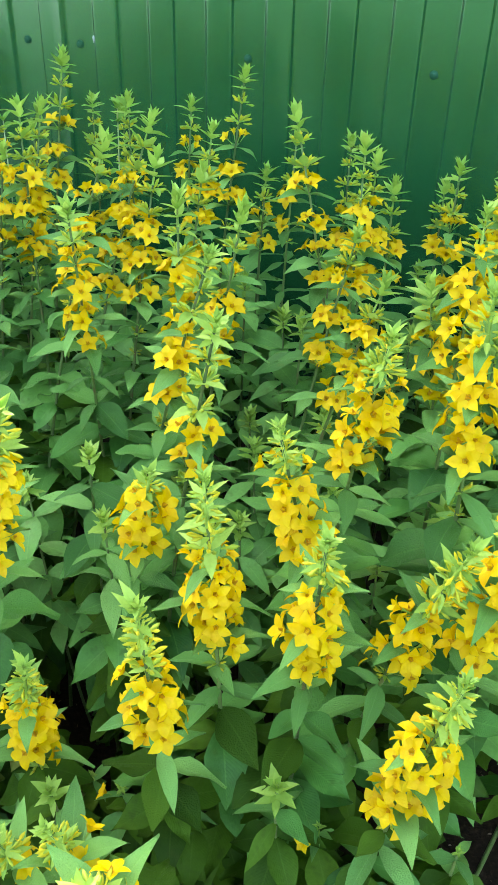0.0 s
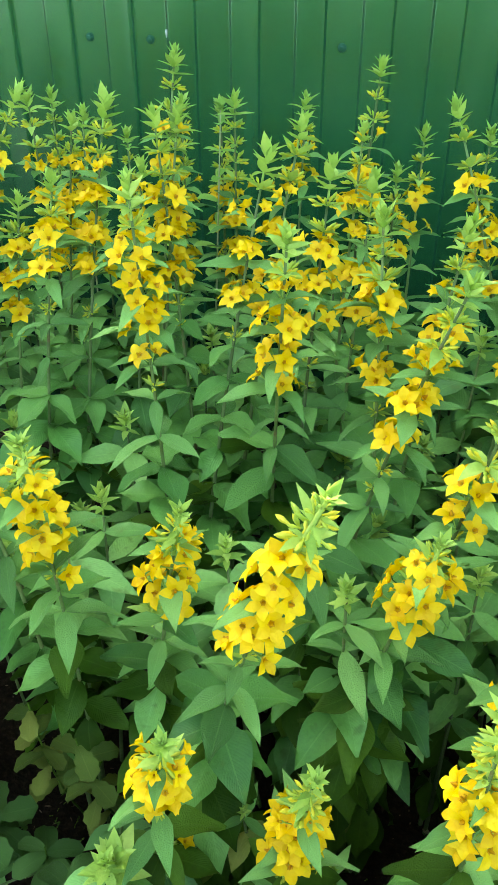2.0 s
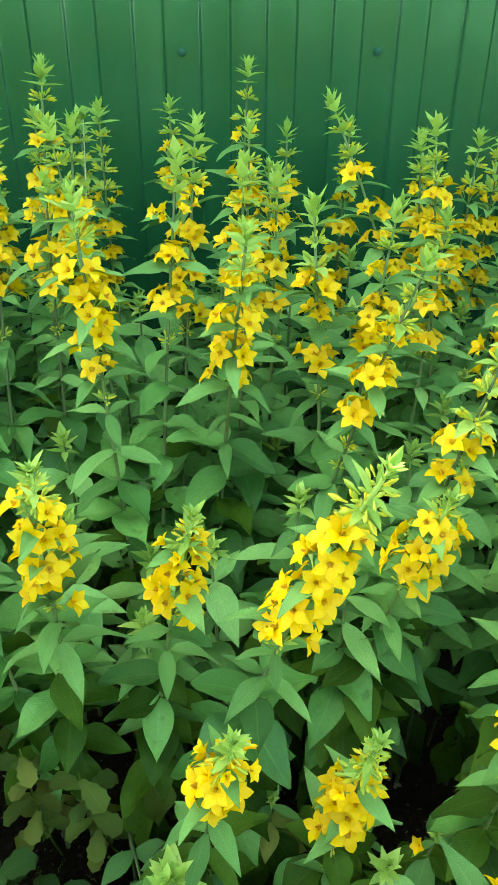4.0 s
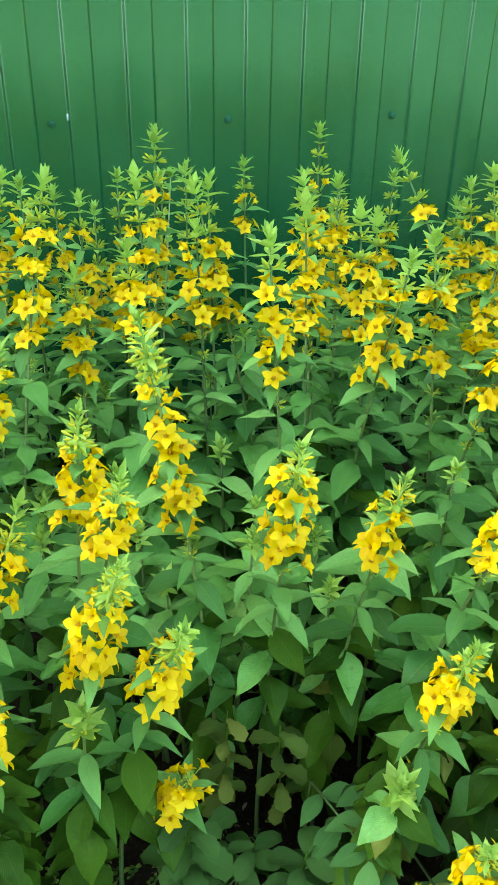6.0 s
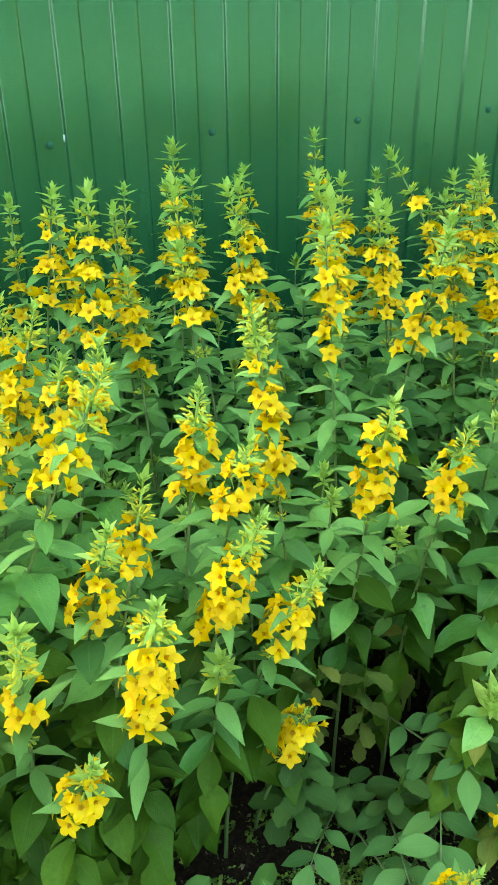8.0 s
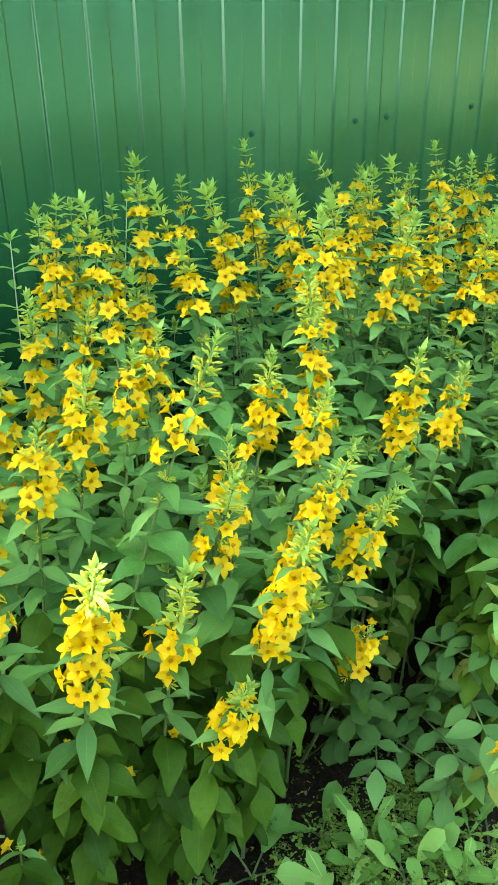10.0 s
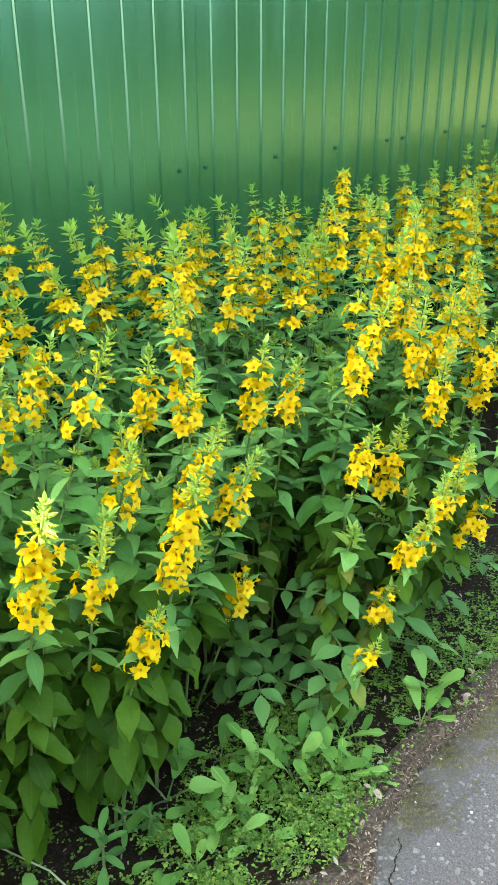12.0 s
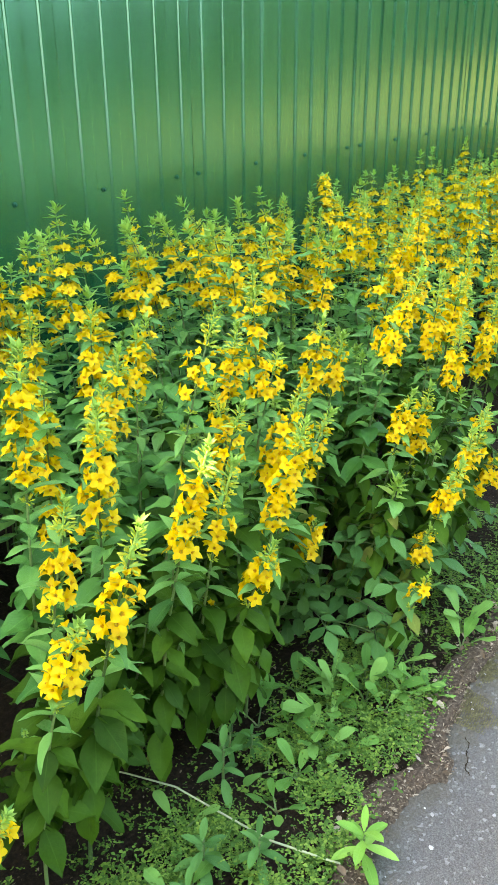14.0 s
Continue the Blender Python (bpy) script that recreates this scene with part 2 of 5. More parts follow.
def tube(buf, pts, radii, sides=6, mat=0):
    pts = [Vector(p) for p in pts]
    verts, faces = [], []
    for i, (p, r) in enumerate(zip(pts, radii)):
        d = (pts[min(i + 1, len(pts) - 1)] - pts[max(i - 1, 0)]).normalized()
        a = d.orthogonal().normalized()
        ref = Vector((1, 0, 0)) if abs(d.x) < 0.9 else Vector((0, 1, 0))
        a = (ref - d * ref.dot(d)).normalized()
        b = d.cross(a)
        for k in range(sides):
            t = 2 * math.pi * k / sides
            verts.append(p + (a * math.cos(t) + b * math.sin(t)) * r)
    for i in range(len(pts) - 1):
        for k in range(sides):
            k2 = (k + 1) % sides
            faces.append([i * sides + k, i * sides + k2, (i + 1) * sides + k2, (i + 1) * sides + k])
    faces.append([(len(pts) - 1) * sides + k for k in range(sides)])
    buf.add(verts, faces, None, mat)


def blade(length, width, widest=0.4, rows=6, fold=0.25, droop=0.25, wave=0.0, twist=0.0, stalk=0.0, blunt=0.0, rng=random, half=1):
    """A leaf blade along +y with its upper side to +z: folded along the midrib, arching down, with a wavy margin."""
    verts, uvs, faces = [], [], []
    cols = 2 * half + 1
    ph = rng.uniform(0, 6.28)
    for i in range(rows + 1):
        s = i / rows
        if s < widest:
            w = math.sin(0.5 * math.pi * (0.10 + 0.90 * s / widest))
        else:
            q = (s - widest) / (1 - widest)
            w = (1 - q ** 1.7) * (1 - 0.25 * q) if not blunt else (1 - q ** (1.7 + 3 * blunt)) ** 0.6
        w = max(w, 0.02) * width * 0.5
        ang = -droop * 1.6 * s
        y = length * (s if droop == 0 else math.sin(droop * 1.6 * s) / (droop * 1.6)) + stalk
        z = length * (0 if droop == 0 else (math.cos(droop * 1.6 * s) - 1) / (droop * 1.6))
        tw = twist * s
        for j in range(cols):
            c = (j - half) / half
            up = abs(c) * w * fold + wave * width * math.sin(ph + 9 * s + 2 * c) * abs(c)
            verts.append((c * w * math.cos(tw) - up * math.sin(tw), y - up * math.sin(ang), z + up * math.cos(tw) + c * w * math.sin(tw)))
            uvs.append((0.5 + 0.5 * c, s))
    for i in range(rows):
        for j in range(cols - 1):
            a = i * cols + j
            faces.append([a, a + 1, a + cols + 1, a + cols])
    b = Buf()
    b.add(verts, faces, uvs)
    if stalk:
        tube(b, [(0, 0, 0), (0, stalk * 0.6, -0.02 * stalk), (0, stalk + 0.004, 0)], [0.0016, 0.0014, 0.0011], 4)
    return b


def azim(p, a, pitch, scale=1.0, roll=0.0):
    """Pose of a blade that starts at p, points along azimuth a and rises by pitch (radians)."""
    return Matrix.Translation(p) @ Matrix.Rotation(a, 4, "Z") @ Matrix.Rotation(pitch, 4, "X") @ Matrix.Rotation(roll, 4, "Y") @ Matrix.Scale(scale, 4)


def flower(open_, rng):
    """A five-lobed cup facing +z, its lobes spreading to points, with an orange throat, a stamen cone, a calyx and its short stalk."""
    b = Buf()
    R = 0.0172
    for k in range(5):
        a0 = 2 * math.pi * k / 5 + rng.uniform(-0.05, 0.05)
        ln, lift, curl = R * rng.uniform(0.94, 1.12), open_ + rng.uniform(-0.10, 0.10), rng.uniform(-0.5, 0.2)
        verts, faces, mats = [], [], []
        steps = ((0.0, 0.0010), (0.16, 0.0036), (0.36, 0.0056), (0.58, 0.0051), (0.80, 0.0027), (1.0, 0.0001))
        r, z, last = 0.0006, 0.0, 0.0
        for s, w in steps:
            tilt = lift + 0.35 - 1.0 * s + curl * s * s
            r, z, last = r + ln * (s - last) * math.cos(tilt), z + ln * (s - last) * math.sin(tilt), s
            for c in (-1, 0, 1):
                y = c * min(w, 0.0008 + r * 0.74)
                zz = z + (0.0013 if c else 0.0) * math.sin(2.6 * s)
                verts.append((r * math.cos(a0) - y * math.sin(a0), r * math.sin(a0) + y * math.cos(a0), zz))
        for i in range(5):
            for j in range(2):
                q = i * 3 + j
                faces.append([q, q + 3, q + 4, q + 1])
                mats.append(1 if i < 1 else 0)
        b.add(verts, faces, None, mats)
    tube(b, [(0, 0, 0.0004), (0, 0, 0.0050), (0.0002, 0, 0.0070)], [0.0016, 0.0013, 0.0005], 5, 1)
    tube(b, [(0, 0, -0.0150), (0, 0, -0.0040), (0, 0, 0.0008)], [0.0006, 0.0008, 0.0022], 4, 2)
    return b


def flower_simple(open_, rng):
    """The same star with fewer faces, for stems far along the bed."""
    b = Buf()
    for k in range(5):
        a0, ln = 2 * math.pi * k / 5 + rng.uniform(-0.07, 0.07), 0.0162 * rng.uniform(0.92, 1.06)
        ca, sa = math.cos(a0), math.sin(a0)
        pts = [(ln * 0.08, -0.0014, 0), (ln * 0.08, 0.0014, 0), (ln * 0.48 * math.cos(open_), 0.0059, ln * 0.48 * math.sin(open_)),
               (ln * 0.48 * math.cos(open_), -0.0059, ln * 0.48 * math.sin(open_)), (ln * math.cos(open_ * 0.7), 0, ln * math.sin(open_ * 0.7))]
        b.add([(x * ca - y * sa, x * sa + y * ca, z) for x, y, z in pts], [[0, 3, 2, 1], [3, 4, 2]], None, [0, 0])
    b.add([(0.0028 * math.cos(t), 0.0028 * math.sin(t), 0.0012) for t in (0, 1.26, 2.51, 3.77, 5.03)], [[0, 1, 2, 3, 4]], None, 1)
    return b


def bud(b, p, d, size, mat):
    d = Vector(d).normalized()
    p = Vector(p)
    tube(b, [p - d * size * 0.9, p, p + d * size * 0.5, p + d * size * 1.0, p + d * size * 1.45],
         [0.0005, size * 0.22, size * 0.36, size * 0.26, size * 0.03], 5, mat)


def sphere_dir(a, e):
    return Vector((-math.sin(a) * math.cos(e), math.cos(a) * math.cos(e), math.sin(e)))


def tip_open(rng):
    """The leafy end of a tall shoot: a rosette of narrow pale bracts round a tight heart."""
    b = Buf()
    for ring, (n, e, ln, h) in enumerate(((4, 0.25, 0.027, -0.010), (5, 0.60, 0.028, -0.002), (5, 0.95, 0.025, 0.005), (5, 1.25, 0.020, 0.011))):
        a0 = rng.uniform(0, 6.28)
        for k in range(n):
            ln2 = ln * rng.uniform(0.8, 1.2)
            bl = blade(ln2, ln2 * rng.uniform(0.36, 0.50), 0.38, 4, 0.4, rng.uniform(-0.15, 0.35), rng=rng)
            b.put(bl, azim((0, 0, h), a0 + 6.283 * k / n + rng.uniform(-0.25, 0.25), e + rng.uniform(-0.35, 0.3), rng.uniform(0.7, 1.0)))
    tube(b, [(0, 0, -0.02), (0, 0, 0.02)], [0.0014, 0.0011], 5)
    return b


def tip_buds(rng):
    """The close end of a short spike: many green buds with narrow bracts between, ending in a small tuft."""
    b = Buf()
    for i in range(6):
        h, a0 = -0.024 + i * 0.0072, rng.uniform(0, 6.28)
        spread = 0.0135 * (1 - i / 8)
        for k in range(5):
            a = a0 + 6.283 * k / 5 + rng.uniform(-0.3, 0.3)
            e = 0.0 + i * 0.19 + rng.uniform(-0.25, 0.25)
            d = sphere_dir(a, e)
            bud(b, Vector((0, 0, h)) + d * spread * rng.uniform(0.75, 1.1), d, (0.0055 - 0.0005 * i) * rng.uniform(0.8, 1.2), 1 if i < 4 else 0)
            if (k + i) % 3 == 0:
                ln = rng.uniform(0.016, 0.030)
                b.put(blade(ln, ln * 0.32, 0.4, 3, 0.4, 0.15, rng=rng), azim((0, 0, h - 0.002), a + 0.5, e + 0.2))
    for k in range(8):
        ln = rng.uniform(0.011, 0.018)
        b.put(blade(ln, ln * 0.42, 0.4, 3, 0.4, 0.1, rng=rng), azim((0, 0, 0.012), 6.283 * k / 8 + rng.uniform(-0.3, 0.3), rng.uniform(0.35, 1.25)))
    tube(b, [(0, 0, -0.040), (0, 0, 0.016)], [0.0022, 0.0012], 5)
    return b


def bud_whorl(rng, close):
    """A whorl of small pale leaves with a few buds in their axils."""
    b = Buf()
    a0 = rng.uniform(0, 6.28)
    n = 3 if close else 4
    for k in range(n):
        a = a0 + 6.283 * k / n + rng.uniform(-0.2, 0.2)
        ln = rng.uniform(0.014, 0.028) if close else rng.uniform(0.015, 0.031)
        b.put(blade(ln, ln * (0.36 if close else 0.46), 0.40, 4, 0.35, rng.uniform(-0.2, 0.6), rng=rng), azim((0, 0, 0), a, rng.uniform(0.0, 0.6)))
        for q in range(rng.choice((3, 4, 5)) if close else rng.choice((3, 4, 4))):
            e = rng.uniform(-0.1, 1.05)
            d = sphere_dir(a + rng.uniform(-0.9, 0.9), e)
            bud(b, d * rng.uniform(0.007, 0.015), d, rng.uniform(0.0042, 0.0064), 1)
    return b


RNG = random.Random(7)
FLOWER_BUFS = [flower(o, RNG) for o in (0.42, 0.58, 0.72, 0.90, 0.50, 0.64, 1.0, 1.15, 1.3)]
FAR_FLOWERS = [flower_simple(o, RNG) for o in (0.3, 0.5, 0.7)]
FLOWERS = [f.mesh("flower", [PETAL, THROAT, BRACT]) for f in FLOWER_BUFS]
TIPS_OPEN = [tip_open(RNG) for _ in range(6)]
TIPS_BUDS = [tip_buds(RNG) for _ in range(6)]
WHORLS_OPEN = [bud_whorl(RNG, False) for _ in range(6)]
WHORLS_CLOSE = [bud_whorl(RNG, True) for _ in range(6)]
UPPER_BUFS = [blade(1, RNG.uniform(0.30, 0.38), RNG.uniform(0.34, 0.44), 6, RNG.uniform(0.2, 0.5), RNG.uniform(0.05, 0.60), 0.07, RNG.uniform(-0.3, 0.3), rng=RNG) for _ in range(7)]
LARGE_BUFS = [blade(1, RNG.uniform(0.48, 0.64), RNG.uniform(0.36, 0.46), 8, RNG.uniform(0.08, 0.36), RNG.uniform(0.1, 0.62), 0.09, RNG.uniform(-0.3, 0.3), rng=RNG, half=2) for _ in range(7)]
COARSE = [blade(1, RNG.uniform(0.36, 0.46), RNG.uniform(0.36, 0.46), 5, RNG.uniform(0.1, 0.25), RNG.uniform(0.05, 0.45), 0.03, RNG.uniform(-0.3, 0.3), rng=RNG) for _ in range(6)]
UPPER = [u.mesh("leaf", [YOUNG]) for u in UPPER_BUFS]
LARGE = [u.mesh("leaf", [LEAF]) for u in LARGE_BUFS]
LARGE_OLD_SHADED = [u.mesh("leaf", [OLDER_SHADED]) for u in LARGE_BUFS]


def flower_ring(rng, n):
    """A whole whorl of flowers and leaves as one piece, for stems far along the fence."""
    b = Buf()
    a0 = rng.uniform(0, 6.28)
    for k in range(n):
        a, e = a0 + 6.283 * k / n + rng.uniform(-0.3, 0.3), rng.uniform(0.2, 1.0)
        d = sphere_dir(a, e)
        b.put(rng.choice(FAR_FLOWERS), Matrix.Translation(d * rng.uniform(0.016, 0.024)) @ d.to_track_quat("Z", "Y").to_matrix().to_4x4())
    for k in range(3):
        lf = rng.choice(COARSE)
        c = Buf()
        c.add(np.concatenate(lf.v), lf.f, np.concatenate(lf.uv), 3)
        b.put(c, azim((0, 0, -0.004), a0 + 2.09 * k, rng.uniform(-0.2, 0.3), rng.uniform(0.05, 0.075)))
    return b


RINGS = [flower_ring(RNG, RNG.choice((4, 5, 5, 6))) for _ in range(8)]


# ---- ground, path and fence ----
def path_edge(x):
    """Where the asphalt ends, along the bed."""
    bow, notch = max(0.0, -0.90 - x), math.exp(-((x + 0.82) / 0.06) ** 2)
    return max(0.03, 0.154 - 0.05 * notch - bow * bow) + 0.008 * math.sin(9.1 * x) + 0.006 * math.sin(23 * x + 1)


def build_ground():
    b = Buf()
    xs = np.concatenate(([-400, -60, -12], np.arange(-3.2, 5.01, 0.03), [12, 60, 400]))
    ys = np.concatenate(([-400, -60, -12, -3], np.arange(-0.3, 1.75, 0.03), [3, 12, 60, 400]))
    verts = []
    for y in ys:
        for x in xs:
            near = -3.3 < x < 5.1 and 0.12 < y < 1.8
            z = -0.006
            if near:
                k = min(1, max(0, (y - 0.16) / 0.25))
                z += k * (0.030 * noise.noise((x * 3.1, y * 3.1, 0)) + 0.016 * noise.noise((x * 13, y * 13, 3)) + 0.008 * noise.noise((x * 35, y * 35, 5)))
            verts.append((x, y, z))
    n = len(xs)
    faces = [[j * n + i, j * n + i + 1, (j + 1) * n + i + 1, (j + 1) * n + i] for j in range(len(ys) - 1) for i in range(n - 1)]
    b.add(verts, faces)
    tagged(new("ground", b.mesh("ground", [SOIL])), "dark crumbly garden soil under the plants", "soil", kind="structure")


def build_path():
    b = Buf()
    xs = np.concatenate(([-60, -12], np.arange(-3.2, 5.01, 0.008), [12, 60]))
    verts, faces = [], []
    rows = (-0.62, -0.4, -0.1, 0.05)
    for x in xs:
        for y in rows:
            verts.append((x, y, 0.006 + 0.002 * noise.noise((x * 4, y * 4, 1))))
        e = path_edge(x) + 0.026 * noise.noise((x * 17, 0, 2)) + 0.022 * noise.noise((x * 55, 0, 2)) + 0.012 * noise.noise((x * 160, 0, 6))
        verts += [(x, e - 0.02, 0.006), (x, e, 0.001), (x, e + 0.006, -0.02)]
    k = len(rows) + 3
    for i in range(len(xs) - 1):
        for j in range(k - 1):
            faces.append([i * k + j, (i + 1) * k + j, (i + 1) * k + j + 1, i * k + j + 1])
    b.add(verts, faces)
    path = tagged(new("path", b.mesh("path", [ASPHALT])), "worn grey asphalt path with cracks and a ragged edge", "path", kind="structure")
    crack = Buf()
    rng = random.Random(3)
    p = Vector((-0.719, 0.098, 0.0080))
    verts, faces = [], []
    for i in range(26):
        w = 0.0003 + 0.0009 * rng.random()
        verts += [p - Vector((w, -w, 0)), p + Vector((w, -w, 0))]
        p = p + Vector((-0.0042 + 0.003 * rng.uniform(-1, 1), -0.0021 + 0.003 * rng.uniform(-1, 1), 0))
    faces = [[2 * i, 2 * i + 1, 2 * i + 3, 2 * i + 2] for i in range(25)]
    crack.add(verts, faces)
    part("crack", crack.mesh("crack", [SOIL]), path, label="dark crack in the asphalt")


PITCH, SCREW_X, FENCE_Y, FENCE_H = 0.115, -0.4315, 1.594, 2.115


def build_fence():
    """Profiled sheets of ten waves, each lapped over the next by a rib."""
    fence = thing("fence", (0.5, FENCE_Y, 0), "green profiled sheet metal fence, glossy paint, dark screws", "fence")
    r, steep, slope = 0.0045, radians(60), 0.00404
    run = 2 * r * math.sin(steep) + slope * math.cos(steep)
    half = run / 2
    arc = [(r * math.sin(steep * k / 5) / run, r * (1 - math.cos(steep * k / 5)) / 0.008) for k in range(6)]
    bend = arc + [(1 - u, 1 - w) for u, w in reversed(arc)]
    prof = []
    for k in range(10):
        x = k * PITCH
        prof += [(x - 0.0300 + half * (2 * u - 1), -0.008 * (1 - w)) for u, w in bend]
        prof += [(x - 0.0230, 0.0), (x, 0.0), (x + 0.0265, 0.0)]
        prof += [(x + 0.0335 + half * (2 * u - 1), -0.008 * w) for u, w in bend]
        prof += [(x + 0.0405, -0.0080), (x + 0.059, -0.0080), (x + 0.0780, -0.0080)]
    last = 10 * PITCH
    prof += [(last - 0.0360, -0.0082), (last - 0.0335, -0.0077), (last - 0.0310, -0.0056)]
    b = Buf()
    zs = (-0.04, 0.5, 1.0, 1.5, FENCE_H)
    nv = len(prof)
    for back in (0.0, 0.0012):
        verts = [(x, y + back, z) for z in zs for x, y in prof]
        faces = []
        for j in range(len(zs) - 1):
            for i in range(nv - 1):
                q = [j * nv + i, j * nv + i + 1, (j + 1) * nv + i + 1, (j + 1) * nv + i]
                faces.append(q if back == 0.0 else q[::-1])
        b.add(verts, faces)
    top = (len(zs) - 1) * nv
    b.add([(x, y + s, FENCE_H) for s in (0.0, 0.0012) for x, y in prof], [[i, i + 1, nv + i + 1, nv + i] for i in range(nv - 1)])
    me = b.mesh("sheet", [FENCE])
    for n in range(-6, 7):
        part("sheet", me, fence, pose(SCREW_X + (7 + 10 * n) * PITCH, FENCE_Y + 0.0009 * (n % 2), 0) @ Matrix.Diagonal((1, 1, 0.985 if n < -2 else 1, 1)))
    s = Buf()
    tube(s, [(0, 0, 0.0), (0, 0, 0.0016)], [0.0078, 0.0074], 14)
    tube(s, [(0, 0, 0.0016), (0, 0, 0.0026), (0, 0, 0.0030)], [0.0062, 0.0060, 0.0045], 12)
    tube(s, [(0, 0, 0.0030), (0, 0, 0.0072), (0, 0, 0.0078)], [0.0042, 0.0042, 0.0034], 6)
    screw = s.mesh("screw", [SCREW], smooth=False)
    for k in range(-34, 57):
        if k % 10 in (0, 3, 6, 7):
            for z in (0.30, 0.8625, 1.463):
                part("screw", screw, fence, pose(SCREW_X + k * PITCH, FENCE_Y - 0.0001, z, 90))
    for x, z, ln in ((-0.746, 0.877, 0.010), (1.366, 1.150, 0.045), (1.103, 1.372, 0.008)):
        d = Buf()
        tube(d, [(0, 0, -ln), (0, 0, -ln * 0.6), (0, 0, 0), (0, 0, 0.004)], [0.0006, 0.0014, 0.0022, 0.0006], 7)
        part("drip", d.mesh("drip", [WHITE]), fence, pose(x, FENCE_Y - 0.0012, z), "dried white drip on the paint")


def build_surroundings():
    """Lawn across the path and a belt of trees far off, open towards the sun."""
    rng = random.Random(4)
    # dark ground out of view, added to weaken light bounced onto the bed
    b = Buf()
    b.add([(-400, -400, 0.0), (400, -400, 0.0), (400, -0.60, 0.0), (-400, -0.60, 0.0)], [[0, 1, 2, 3]])
    tagged(new("grass_strip", b.mesh("grass_strip", [TURF])), "unseen short grass added across the path to cut bounced light", "grass", kind="structure")
    b = Buf()
    b.add([(6.0, -5.0, 0.004), (7.0, -3.6, 0.004), (8.0, -1.3, 0.004), (15, -1.3, 0.25), (15, -8, 0.1), (13, -11, 0.004), (20, -1.3, 1.5), (19.5, -7, 0.9)],
          [[0, 5, 4, 1], [1, 4, 3, 2], [3, 4, 7, 6]])
    tagged(new("lawn", b.mesh("lawn", [LAWN])), "sunlit lawn and grass bank across the path", "lawn", kind="structure")
    b = Buf()
    b.add([(-3.8, -1.0, 0.004), (-5.5, -8.0, 0.004), (-14, -40, 0.004), (-40, -40, 0.004), (-40, -0.8, 0.004)], [[0, 4, 3, 2, 1]])
    tagged(new("yard", b.mesh("yard", [GRAVEL])), "sunlit pale gravel yard at the end of the path", "yard", kind="structure")
    b = Buf()
    n = 150
    verts = []
    for i in range(n + 1):
        a = radians(-152 + 280 * i / n)
        r = 23 + rng.uniform(-1.5, 1.5)
        low = max(1.0 / (1.0 + ((math.degrees(a) + 58) / 42) ** 4), 0.8 / (1.0 + (math.degrees(a) / 30) ** 4))
        top = 3.7 * low + (1 - low) * 14.0 + (3.0 - 2.4 * low) * noise.noise((i * 0.13, 0, 0)) + rng.uniform(-0.6, 0.6) * (1 - 0.7 * low)
        verts += [(r * math.cos(a), r * math.sin(a) , -0.2), (r * math.cos(a) * 1.02, r * math.sin(a) * 1.02, top)]
    b.add(verts, [[2 * i, 2 * i + 2, 2 * i + 3, 2 * i + 1] for i in range(n)])
    tagged(new("backdrop", b.mesh("backdrop", [TREES], smooth=False)), "dark belt of trees in the distance", "trees", kind="structure")


def build_verge():
    """The strip of dry dirt where the asphalt breaks off."""
    b = Buf()
    xs = np.arange(-3.2, 5.0, 0.015)
    verts = []
    for x in xs:
        e = path_edge(x)
        for k, s in enumerate((-0.020, -0.010, 0.002, 0.016, 0.03, 0.045, 0.065)):
            y = e + s + 0.018 * noise.noise((x * 9, k, 3)) + (0.016 * noise.noise((x * 60, k, 5)) if k < 2 else 0)
            z = (0.0085, 0.0115, 0.012, 0.011, 0.009, 0.004, -0.014)[k] + 0.004 * noise.noise((x * 30, y * 30, 7)) + 0.003 * noise.noise((x * 110, y * 110, 2))
            verts.append((x, y, z if k else 0.004))
    b.add(verts, [[7 * i + j, 7 * i + 7 + j, 7 * i + 8 + j, 7 * i + j + 1] for i in range(len(xs) - 1) for j in range(6)])
    tagged(new("verge", b.mesh("verge", [DIRT])), "strip of dry crumbly dirt along the asphalt edge", "dirt", kind="structure")


build_ground()
build_path()
build_verge()
build_surroundings()
build_fence()


# ---- loosestrife ----
STEMS = []


def stem_curve(base, tip, bend):
    base, tip = Vector(base), Vector(tip)
    mid = Vector((base.x * (1 - bend) + tip.x * bend, base.y * (1 - bend) + tip.y * bend, base.z * 0.5 + tip.z * 0.5))
    return lambda s: base * (1 - s) ** 2 + mid * (2 * s * (1 - s)) + tip * (s * s)


MASS = Buf()


def remap(src, slots):
    """The same piece with its material slots renumbered for the joined mass."""
    r = Buf()
    r.add(np.concatenate(src.v), src.f, np.concatenate(src.uv), [slots[k] for k in src.m])
    return r


